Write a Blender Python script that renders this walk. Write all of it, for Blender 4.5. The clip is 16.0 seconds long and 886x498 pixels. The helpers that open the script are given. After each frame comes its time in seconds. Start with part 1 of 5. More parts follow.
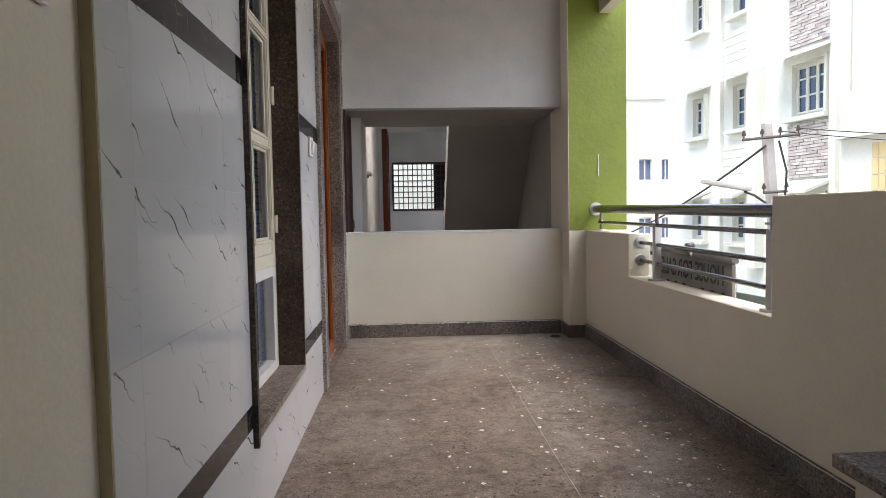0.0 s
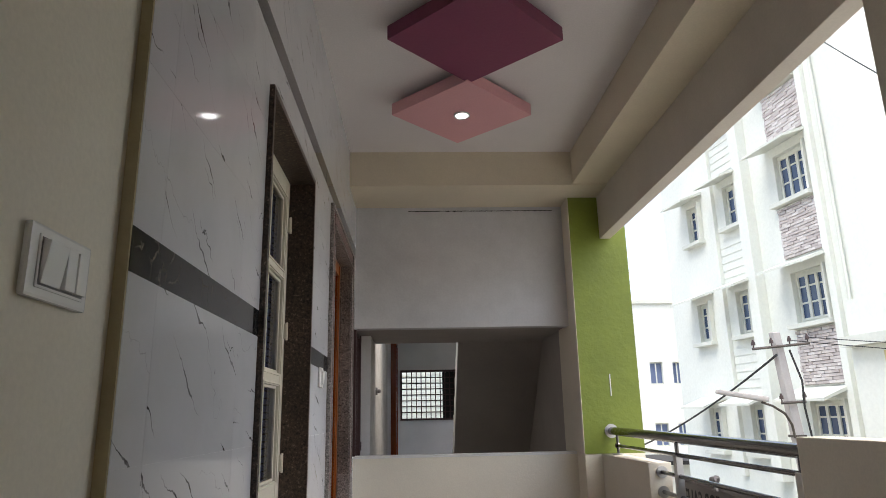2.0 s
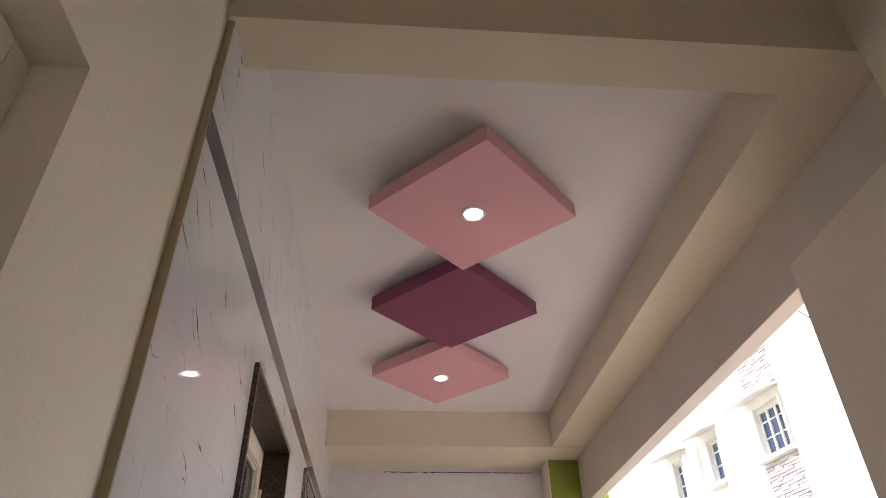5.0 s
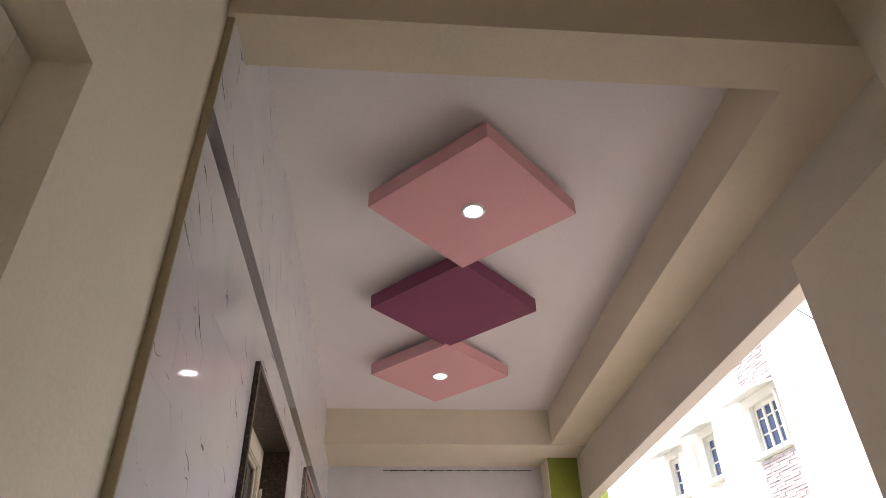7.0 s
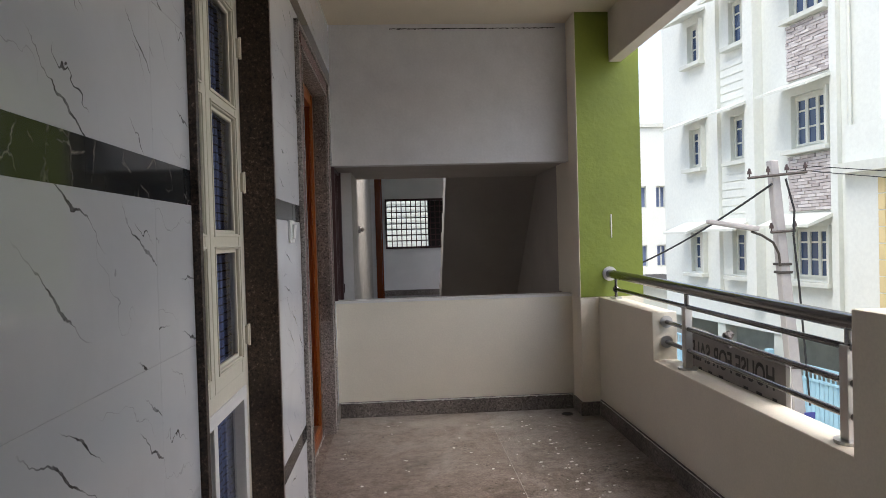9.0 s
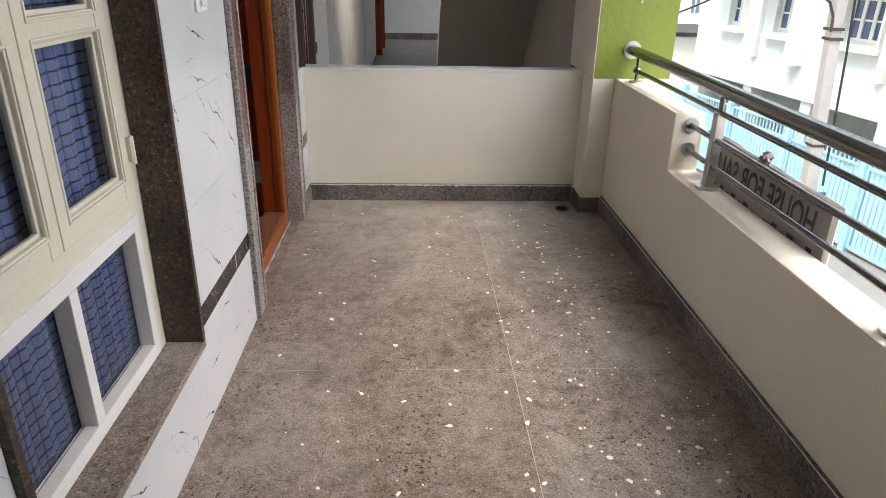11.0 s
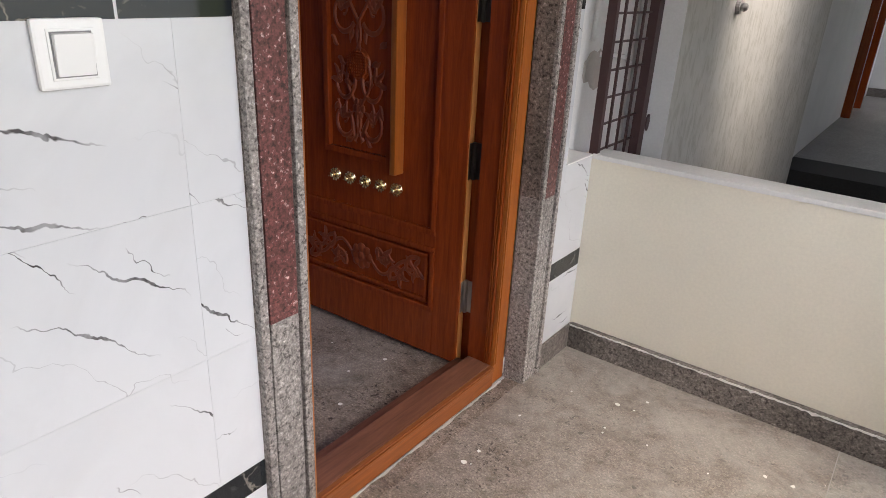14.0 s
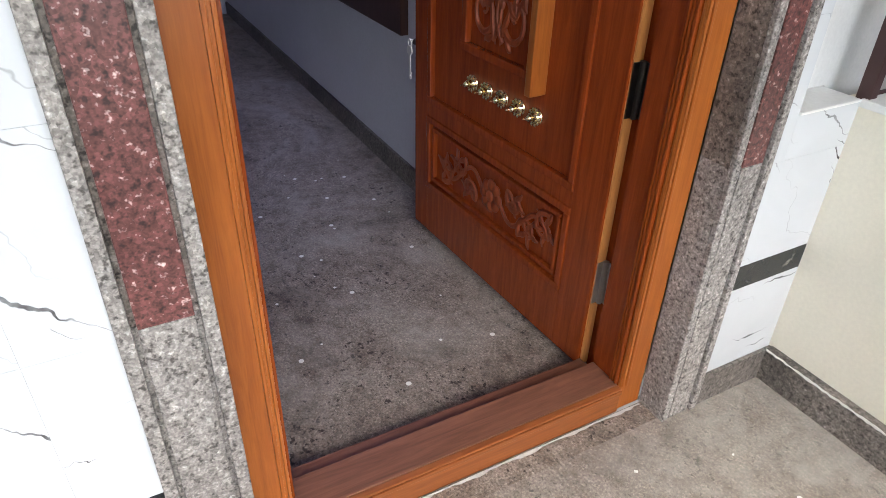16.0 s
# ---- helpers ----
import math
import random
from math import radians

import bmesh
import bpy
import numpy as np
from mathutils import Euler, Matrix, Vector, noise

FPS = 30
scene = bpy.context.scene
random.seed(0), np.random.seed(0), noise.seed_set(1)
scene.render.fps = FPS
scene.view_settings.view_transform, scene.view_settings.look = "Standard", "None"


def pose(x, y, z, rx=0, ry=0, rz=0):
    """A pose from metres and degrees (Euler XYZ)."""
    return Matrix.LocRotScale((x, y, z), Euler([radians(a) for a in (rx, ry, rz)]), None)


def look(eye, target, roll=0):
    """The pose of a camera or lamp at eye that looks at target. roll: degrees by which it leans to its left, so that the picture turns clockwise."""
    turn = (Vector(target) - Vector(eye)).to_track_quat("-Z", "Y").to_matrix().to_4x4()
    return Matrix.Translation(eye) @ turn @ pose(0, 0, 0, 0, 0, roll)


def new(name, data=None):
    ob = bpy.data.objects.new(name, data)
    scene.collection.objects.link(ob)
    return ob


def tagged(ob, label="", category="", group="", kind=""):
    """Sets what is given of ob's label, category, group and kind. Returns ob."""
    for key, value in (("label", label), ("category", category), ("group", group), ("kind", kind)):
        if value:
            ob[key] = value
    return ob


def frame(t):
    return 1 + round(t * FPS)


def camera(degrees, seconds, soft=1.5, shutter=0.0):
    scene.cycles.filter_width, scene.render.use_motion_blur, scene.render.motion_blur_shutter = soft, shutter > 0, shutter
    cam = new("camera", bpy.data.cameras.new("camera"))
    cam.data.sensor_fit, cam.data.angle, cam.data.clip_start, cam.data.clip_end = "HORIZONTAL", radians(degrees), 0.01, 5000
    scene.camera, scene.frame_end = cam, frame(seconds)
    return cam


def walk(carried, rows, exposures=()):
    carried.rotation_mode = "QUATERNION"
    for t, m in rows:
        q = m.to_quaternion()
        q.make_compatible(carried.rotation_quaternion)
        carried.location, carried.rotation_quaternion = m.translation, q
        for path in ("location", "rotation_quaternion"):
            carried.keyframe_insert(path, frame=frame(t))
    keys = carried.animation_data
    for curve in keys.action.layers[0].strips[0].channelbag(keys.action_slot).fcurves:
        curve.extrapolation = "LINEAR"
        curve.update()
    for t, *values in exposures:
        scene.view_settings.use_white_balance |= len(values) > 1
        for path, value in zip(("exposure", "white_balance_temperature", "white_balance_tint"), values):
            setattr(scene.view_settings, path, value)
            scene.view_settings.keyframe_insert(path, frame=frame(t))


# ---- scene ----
cam = camera(67.8, 16.0, soft=0.5)
PATH = [
    (0, (0.502, 1.37, 1.014), (0.607, 3.365, 0.906), -1.0),
    (0.5, (0.484, 1.382, 1.088), (0.565, 3.38, 1.147), -0.4),
    (1, (0.501, 1.373, 1.114), (0.579, 3.36, 1.329), -0.8),
    (1.5, (0.498, 1.368, 1.142), (0.589, 3.333, 1.504), -0.9),
    (2, (0.493, 1.352, 1.16), (0.582, 3.288, 1.653), -1.2),
    (2.5, (0.492, 1.331, 1.18), (0.593, 3.237, 1.776), -1.0),
    (3, (0.488, 1.322, 1.196), (0.596, 3.185, 1.916), -1.6),
    (3.5, (0.49, 1.29, 1.218), (0.603, 3.102, 2.058), -1.4),
    (4, (0.491, 1.268, 1.235), (0.611, 3.036, 2.164), -1.0),
    (4.5, (0.497, 1.249, 1.248), (0.621, 2.957, 2.281), -0.8),
    (5, (0.494, 1.232, 1.257), (0.635, 2.865, 2.403), -1.0),
    (5.2, (0.492, 1.222, 1.262), (0.628, 2.83, 2.443), -1.1),
    (7.3, (0.475, 1.255, 1.257), (0.634, 2.905, 2.376), -1.6),
    (7.5, (0.486, 1.278, 1.251), (0.644, 2.998, 2.26), -1.6),
    (8, (0.525, 1.433, 1.246), (0.633, 3.293, 1.973), -0.2),
    (8.5, (0.546, 1.666, 1.306), (0.611, 3.647, 1.579), -1.0),
    (9, (0.491, 1.857, 1.324), (0.619, 3.853, 1.289), -1.6),
    (9.5, (0.473, 1.998, 1.388), (0.552, 3.956, 0.991), -1.3),
    (10, (0.545, 2.18, 1.466), (0.562, 4.072, 0.818), 0.7),
    (10.2, (0.572, 2.232, 1.488), (0.663, 4.113, 0.816), 1.1),
    (12.3, (0.907, 3.332, 1.446), (0.88, 5.091, 0.494), -0.2),
    (12.5, (0.919, 3.483, 1.452), (0.821, 5.287, 0.595), -0.7),
    (13, (0.982, 3.797, 1.468), (0.501, 5.57, 0.677), -0.5),
    (13.5, (1.09, 4.106, 1.484), (0.208, 5.697, 0.653), 2.1),
    (14, (1.061, 4.368, 1.503), (-0.029, 5.859, 0.735), 2.8),
    (14.5, (1.016, 4.604, 1.497), (-0.217, 5.945, 0.672), 2.6),
    (15, (1.005, 4.863, 1.437), (-0.344, 5.93, 0.416), 6.0),
    (15.5, (1.006, 5.081, 1.41), (-0.43, 5.962, 0.332), 4.6),
    (16, (0.855, 5.197, 1.386), (-0.619, 6.018, 0.312), 1.6),
]
EXPOSURES = [
    (0, 1.53, 6480, 12), (0.5, 1.12, 6450, 12), (1.0, 1.18, 6420, 10), (2.0, 1.22, 6450, 11), (3.0, 1.22, 6480, 14), (3.5, 1.35, 6550, 16), (4.0, 1.7, 6650, 20), (4.5, 1.9, 6780, 22), (5.0, 2.05, 6950, 25),
    (7.5, 2.08, 6830, 22), (8.0, 1.28, 6550, 16), (8.5, 1.07, 6450, 13), (9.0, 1.1, 6380, 12), (9.5, 1.22, 6380, 13), (10.0, 1.52, 6420, 10), (12.5, 1.93, 6480, 10), (13.5, 1.86, 6450, 10), (14.5, 2.17, 6600, 12), (15.5, 2.27, 6450, 9), (16, 2.55, 6200, 5),
]
walk(cam, [(t, look(eye, target, roll)) for t, eye, target, roll in PATH], EXPOSURES)

# ---- world and lights ----
world = bpy.data.worlds.new("sky")
scene.world = world
world.use_nodes = True
wn = world.node_tree
sky = wn.nodes.new("ShaderNodeTexSky")
sky.sky_type, sky.sun_disc = "NISHITA", False
sky.sun_elevation, sky.sun_rotation = radians(55), radians(100)
sky.dust_density, sky.air_density = 4.0, 1.0
grey = wn.nodes.new("ShaderNodeHueSaturation")       # a hazy, overcast sky
grey.inputs["Saturation"].default_value, grey.inputs["Value"].default_value = 0.75, 1.25
wn.links.new(sky.outputs["Color"], grey.inputs["Color"])
wn.links.new(grey.outputs["Color"], wn.nodes["Background"].inputs["Color"])
wn.nodes["Background"].inputs["Strength"].default_value = 0.15
sun = new("sun", bpy.data.lights.new("sun", "SUN"))
sun.data.energy, sun.data.angle, sun.data.color = 1.5, radians(35), (1.0, 0.97, 0.93)
sun.matrix_world = look((0, 0, 0), (0.5, 0.35, -1.0))

day = new("room_window_daylight", bpy.data.lights.new("room_window_daylight", "AREA"))
day.data.shape, day.data.size, day.data.size_y = "RECTANGLE", 1.3, 1.0
day.data.energy, day.data.color = 4.5, (0.52, 0.54, 1.0)
day.matrix_world = look((-2.47, 6.425, 1.52), (-2.47, 5.0, 0.6))

# ---- materials ----
def mat(name, color, rough=0.6, metal=0.0):
    m = bpy.data.materials.new(name)
    m.use_nodes = True
    b = m.node_tree.nodes["Principled BSDF"]
    b.inputs["Base Color"].default_value = (*color, 1)
    b.inputs["Roughness"].default_value = rough
    b.inputs["Metallic"].default_value = metal
    return m


def nodes(m):
    nt = m.node_tree
    return nt, nt.nodes["Principled BSDF"]


def coords(nt, scale=(1, 1, 1), rot=(0, 0, 0), shift=False):
    """World-sized coordinates; shift moves them by each object's random number."""
    tc = nt.nodes.new("ShaderNodeNewGeometry")
    mp = nt.nodes.new("ShaderNodeMapping")
    mp.inputs["Scale"].default_value = scale
    mp.inputs["Rotation"].default_value = rot
    nt.links.new(tc.outputs["Position"], mp.inputs["Vector"])
    if shift:
        info = nt.nodes.new("ShaderNodeObjectInfo")
        mul = nt.nodes.new("ShaderNodeMath")
        mul.operation = "MULTIPLY"
        mul.inputs[1].default_value = 37.0
        nt.links.new(info.outputs["Random"], mul.inputs[0])
        nt.links.new(mul.outputs[0], mp.inputs["Location"])
    return mp.outputs["Vector"]


def tex_noise(nt, vec, scale, detail=4.0, rough=0.55, distort=0.0):
    n = nt.nodes.new("ShaderNodeTexNoise")
    n.inputs["Scale"].default_value = scale
    n.inputs["Detail"].default_value = detail
    n.inputs["Roughness"].default_value = rough
    n.inputs["Distortion"].default_value = distort
    nt.links.new(vec, n.inputs["Vector"])
    return n.outputs["Fac"]


def ramp(nt, fac, stops):
    r = nt.nodes.new("ShaderNodeValToRGB")
    e = r.color_ramp.elements
    while len(e) < len(stops):
        e.new(0.5)
    for el, (p, c) in zip(e, stops):
        el.position, el.color = p, (*c, 1)
    nt.links.new(fac, r.inputs["Fac"])
    return r.outputs["Color"]


def mix(nt, a, b, fac, mode="MIX"):
    n = nt.nodes.new("ShaderNodeMix")
    n.data_type, n.blend_type = "RGBA", mode
    for sock, val in ((n.inputs[6], a), (n.inputs[7], b), (n.inputs[0], fac)):
        if isinstance(val, (int, float)):
            sock.default_value = val
        elif isinstance(val, tuple):
            sock.default_value = (*val, 1)
        else:
            nt.links.new(val, sock)
    return n.outputs[2]


def bump(nt, b, height, strength=0.2, dist=0.005):
    n = nt.nodes.new("ShaderNodeBump")
    n.inputs["Strength"].default_value = strength
    n.inputs["Distance"].default_value = dist
    nt.links.new(height, n.inputs["Height"])
    nt.links.new(n.outputs["Normal"], b.inputs["Normal"])


def calc(nt, op, a, b=None, c=None):
    n = nt.nodes.new("ShaderNodeMath")
    n.operation = op
    for sock, val in zip(n.inputs, (a, b, c)):
        if isinstance(val, (int, float)):
            sock.default_value = val
        elif val is not None:
            nt.links.new(val, sock)
    return n.outputs[0]


def paint(name, color, rough=0.55, vary=0.07, grain=90, relief=0.25, blotch=2.2):
    """Painted plaster: large blotches, fine roller grain, slight relief."""
    m = mat(name, color, rough)
    nt, b = nodes(m)
    v = coords(nt)
    big = tex_noise(nt, v, blotch, 5, 0.6)
    lo = tuple(c * (1 - vary) for c in color)
    hi = tuple(min(1, c * (1 + vary * 0.6)) for c in color)
    c1 = ramp(nt, big, [(0.3, lo), (0.7, hi)])
    fine = tex_noise(nt, v, grain, 3, 0.6)
    nt.links.new(mix(nt, c1, ramp(nt, fine, [(0.3, (0.93, 0.93, 0.93)), (0.7, (1, 1, 1))]), 1.0, "MULTIPLY"), b.inputs["Base Color"])
    bump(nt, b, tex_noise(nt, v, grain * 0.45, 4, 0.6), relief, 0.004)
    return m


def crystals(nt, vec, scale, lo=0.5, hi=1.45):
    """Crisp crystal grains, each of its own brightness."""
    vor = nt.nodes.new("ShaderNodeTexVoronoi")
    vor.inputs["Scale"].default_value = scale
    nt.links.new(vec, vor.inputs["Vector"])
    sep = nt.nodes.new("ShaderNodeSeparateColor")
    nt.links.new(vor.outputs["Color"], sep.inputs[0])
    return ramp(nt, sep.outputs[0], [(0.0, (lo, lo, lo)), (0.3, (0.85, 0.85, 0.85)), (0.75, (1.05, 1.05, 1.05)), (1.0, (hi, hi, hi))])


def granite(name, dark, mid, light, rough=0.6, scale=160, relief=0.3, stain=0.25):
    m = mat(name, mid, rough)
    nt, b = nodes(m)
    v = coords(nt)
    sp = tex_noise(nt, v, scale, 2, 0.7)
    c = ramp(nt, sp, [(0.32, dark), (0.47, mid), (0.6, mid), (0.72, light)])
    fine = tex_noise(nt, v, scale * 2.3, 1, 0.5)
    c = mix(nt, c, ramp(nt, fine, [(0.35, (0.7, 0.7, 0.7)), (0.65, (1.15, 1.15, 1.15))]), 1.0, "MULTIPLY")
    c = mix(nt, c, crystals(nt, v, scale * 1.5, 0.66, 1.28), 1.0, "MULTIPLY")
    big = tex_noise(nt, v, 1.7, 6, 0.62, 0.6)
    c = mix(nt, c, ramp(nt, big, [(0.35, (1 - stain, 1 - stain, 1 - stain)), (0.62, (1, 1, 1))]), 1.0, "MULTIPLY")
    nt.links.new(c, b.inputs["Base Color"])
    bump(nt, b, sp, relief, 0.004)
    return m


def floor_stone(name):
    """Flamed granite: fine crystals, brown mottling, dark pits, pale dust."""
    m = mat(name, (0.28, 0.25, 0.23), 0.65)
    nt, b = nodes(m)
    v = coords(nt)
    fine = tex_noise(nt, v, 150, 4, 0.8)
    c = ramp(nt, fine, [(0.34, (0.07, 0.057, 0.048)), (0.45, (0.225, 0.195, 0.171)), (0.57, (0.285, 0.25, 0.223)), (0.7, (0.6, 0.555, 0.515))])
    mott = tex_noise(nt, v, 17, 6, 0.78)
    c = mix(nt, c, ramp(nt, mott, [(0.36, (0.62, 0.55, 0.5)), (0.5, (1, 1, 1)), (0.66, (1.22, 1.22, 1.22))]), 1.0, "MULTIPLY")
    # pits gather in patches
    group = tex_noise(nt, v, 3.4, 4, 0.6)
    lumps = tex_noise(nt, v, 46, 3, 0.7)
    pits = calc(nt, "SUBTRACT", lumps, calc(nt, "MULTIPLY", calc(nt, "SUBTRACT", group, 0.5), 0.42))
    c = mix(nt, c, ramp(nt, pits, [(0.33, (0.17, 0.135, 0.115)), (0.385, (1, 1, 1))]), 1.0, "MULTIPLY")
    worn = tex_noise(nt, v, 2.6, 8, 0.72, 0.6)
    c = mix(nt, c, ramp(nt, worn, [(0.36, (0.55, 0.5, 0.46)), (0.46, (0.85, 0.81, 0.78)), (0.58, (1, 0.98, 0.96))]), 1.0, "MULTIPLY")
    c = mix(nt, c, crystals(nt, v, 150, 0.68, 1.25), 1.0, "MULTIPLY")
    dust = ramp(nt, tex_noise(nt, v, 1.0, 9, 0.75, 1.0), [(0.5, (0, 0, 0)), (0.7, (0.5, 0.5, 0.5))])
    c = mix(nt, c, (0.46, 0.44, 0.41), dust)
    # cement dust swept up against the end wall
    sep = nt.nodes.new("ShaderNodeSeparateXYZ")
    nt.links.new(v, sep.inputs[0])
    edge = calc(nt, "MULTIPLY", calc(nt, "MAXIMUM", calc(nt, "SUBTRACT", sep.outputs[1], 5.3), 0.0), 0.6)
    swept = calc(nt, "MULTIPLY", edge, calc(nt, "GREATER_THAN", sep.outputs[0], 0.0))
    patchy = calc(nt, "MULTIPLY", calc(nt, "SUBTRACT", tex_noise(nt, v, 3.2, 8, 0.72, 0.8), 0.3), 2.2)
    c = mix(nt, c, (0.5, 0.49, 0.46), calc(nt, "MINIMUM", calc(nt, "MULTIPLY", swept, patchy), 0.6))
    inf = nt.nodes.new("ShaderNodeObjectInfo")           # each slab has its own tone
    c = mix(nt, c, ramp(nt, inf.outputs["Random"], [(0.0, (0.9, 0.86, 0.83)), (0.5, (1, 0.99, 0.97)), (1.0, (1.04, 1.05, 1.05))]), 1.0, "MULTIPLY")
    nt.links.new(c, b.inputs["Base Color"])
    bump(nt, b, pits, 0.5, 0.004)
    return m


def wood(name, dark, light, rough=0.35, axis="z"):
    m = mat(name, light, rough)
    nt, b = nodes(m)
    sc = {"z": (14, 14, 0.9), "y": (14, 0.9, 14), "x": (0.9, 14, 14)}[axis]
    v = coords(nt, sc)
    g = tex_noise(nt, v, 3.0, 6, 0.65, 1.2)
    c = ramp(nt, g, [(0.25, dark), (0.75, light)])
    f = tex_noise(nt, coords(nt, tuple(k * 6 for k in sc)), 4.0, 2, 0.5)
    c = mix(nt, c, ramp(nt, f, [(0.3, (0.9, 0.88, 0.87)), (0.6, (1, 1, 1))]), 1.0, "MULTIPLY")
    nt.links.new(c, b.inputs["Base Color"])
    bump(nt, b, f, 0.08, 0.002)
    return m


def wobble(nt, vec, scale, amp, detail=4.0):
    """vec pushed about by a noise of that scale, up to about amp metres."""
    n = nt.nodes.new("ShaderNodeTexNoise")
    n.inputs["Scale"].default_value, n.inputs["Detail"].default_value = scale, detail
    n.inputs["Roughness"].default_value = 0.62
    nt.links.new(vec, n.inputs["Vector"])
    m = nt.nodes.new("ShaderNodeVectorMath")
    m.operation = "MULTIPLY_ADD"
    m.inputs[1].default_value = (amp, amp, amp)
    nt.links.new(n.outputs["Color"], m.inputs[0])
    nt.links.new(vec, m.inputs[2])
    return m.outputs[0]


def strokes(nt, vec, size_y, size_z, half, width, share):
    """Short tapered vein strokes, one a cell: 1 on a vein, 0 elsewhere."""
    sep = nt.nodes.new("ShaderNodeSeparateXYZ")
    nt.links.new(vec, sep.inputs[0])
    y = calc(nt, "DIVIDE", sep.outputs[1], size_y)
    info = nt.nodes.new("ShaderNodeObjectInfo")          # the veins of each tile run their own way
    lean = calc(nt, "MULTIPLY_ADD", info.outputs["Random"], 0.85, 0.05)
    slope = calc(nt, "MULTIPLY_ADD", sep.outputs[1], lean, sep.outputs[2])
    z = calc(nt, "DIVIDE", slope, size_z)
    com = nt.nodes.new("ShaderNodeCombineXYZ")
    nt.links.new(y, com.inputs[0])
    nt.links.new(z, com.inputs[1])
    vor = nt.nodes.new("ShaderNodeTexVoronoi")
    vor.voronoi_dimensions = "2D"
    vor.inputs["Scale"].default_value = 1.0
    vor.inputs["Randomness"].default_value = 0.8
    nt.links.new(com.outputs[0], vor.inputs["Vector"])
    pos = nt.nodes.new("ShaderNodeSeparateXYZ")
    nt.links.new(vor.outputs["Position"], pos.inputs[0])
    col = nt.nodes.new("ShaderNodeSeparateColor")
    nt.links.new(vor.outputs["Color"], col.inputs[0])
    dy = calc(nt, "SUBTRACT", y, pos.outputs[0])
    dz = calc(nt, "MULTIPLY", calc(nt, "ABSOLUTE", calc(nt, "SUBTRACT", z, pos.outputs[1])), size_z)
    reach = calc(nt, "MULTIPLY_ADD", col.outputs[1], half * 0.7, half * 0.4)
    taper = calc(nt, "MAXIMUM", calc(nt, "SUBTRACT", 1.0, calc(nt, "DIVIDE", calc(nt, "ABSOLUTE", dy), reach)), 0.0)
    thick = calc(nt, "MULTIPLY", calc(nt, "POWER", taper, 1.6), width)
    line = calc(nt, "MINIMUM", calc(nt, "MAXIMUM", calc(nt, "DIVIDE", calc(nt, "SUBTRACT", thick, dz), width * 0.32), 0.0), 1.0)
    hair = calc(nt, "MINIMUM", calc(nt, "MAXIMUM", calc(nt, "DIVIDE", calc(nt, "SUBTRACT", 0.0017, dz), 0.0009), 0.0), 1.0)
    hair = calc(nt, "MULTIPLY", hair, calc(nt, "MINIMUM", calc(nt, "MULTIPLY", taper, 2.0), 0.68))
    there = calc(nt, "LESS_THAN", col.outputs[0], share)
    return calc(nt, "MULTIPLY", calc(nt, "MAXIMUM", line, hair), there)


def marble(name, base, vein, rough=0.1):
    """Polished tile with short, broken, tapering veins and faint hairlines."""
    m = mat(name, base, rough)
    nt, b = nodes(m)
    v = coords(nt, (1, 1, 1), (0, 0, 0), True)
    w = wobble(nt, wobble(nt, v, 5.0, 0.085, 2.0), 26.0, 0.028, 2.0)
    big = strokes(nt, w, 0.27, 0.155, 0.42, 0.0055, 0.7)
    small = strokes(nt, wobble(nt, w, 3.0, 0.3), 0.24, 0.15, 0.28, 0.003, 0.32)
    pale = calc(nt, "MULTIPLY", strokes(nt, wobble(nt, w, 2.0, 0.5), 0.5, 0.23, 0.5, 0.002, 0.8), 0.35)
    k = calc(nt, "MAXIMUM", calc(nt, "MAXIMUM", big, small), pale)
    soft = ramp(nt, tex_noise(nt, v, 3.0, 5, 0.6, 0.8), [(0.45, base), (0.75, tuple(x * 0.92 for x in base))])
    depth = ramp(nt, tex_noise(nt, v, 22, 3, 0.6), [(0.35, (0.55, 0.55, 0.55)), (0.6, (0.98, 0.98, 0.98))])
    sepd = nt.nodes.new("ShaderNodeSeparateColor")
    nt.links.new(depth, sepd.inputs[0])
    nt.links.new(mix(nt, soft, vein, calc(nt, "MULTIPLY", k, sepd.outputs[0])), b.inputs["Base Color"])
    return m


def dark_marble(name, base, vein, rough=0.06):
    """Black polished stone with a broken net of fine pale veins."""
    m = mat(name, base, rough)
    nt, b = nodes(m)
    v = coords(nt, (1, 1, 1), (0, 0, 0), True)
    w = wobble(nt, v, 12.0, 0.06)
    vor = nt.nodes.new("ShaderNodeTexVoronoi")
    vor.feature = "DISTANCE_TO_EDGE"
    vor.inputs["Scale"].default_value = 15.0
    nt.links.new(w, vor.inputs["Vector"])
    net = ramp(nt, vor.outputs["Distance"], [(0.0, (1, 1, 1)), (0.035, (0, 0, 0))])
    gaps = ramp(nt, tex_noise(nt, v, 14, 3, 0.6), [(0.46, (0, 0, 0)), (0.6, (1, 1, 1))])
    k = mix(nt, net, gaps, 1.0, "MULTIPLY")
    nt.links.new(mix(nt, base, vein, k), b.inputs["Base Color"])
    return m


M_TILE = marble("white_marble_tile", (0.625, 0.635, 0.65), (0.06, 0.055, 0.055), 0.06)
M_STRIP = dark_marble("black_marble_strip", (0.016, 0.019, 0.022), (0.22, 0.2, 0.17))
M_CREAM = paint("cream_paint", (0.81, 0.76, 0.63), 0.6, 0.05)
# darker, yellower cream than M_CREAM, used on the inner beams
M_CREAMD = paint("darker_cream_paint", (0.72, 0.65, 0.5), 0.6, 0.05)
M_GREEN = paint("green_paint", (0.195, 0.25, 0.026), 0.5, 0.12, 45, 0.9, 3.0)
M_CEIL = paint("white_ceiling_paint", (0.78, 0.75, 0.74), 0.7, 0.03)
M_PRIMER = paint("grey_white_plaster", (0.66, 0.665, 0.67), 0.75, 0.08, 60, 0.4, 5.0)
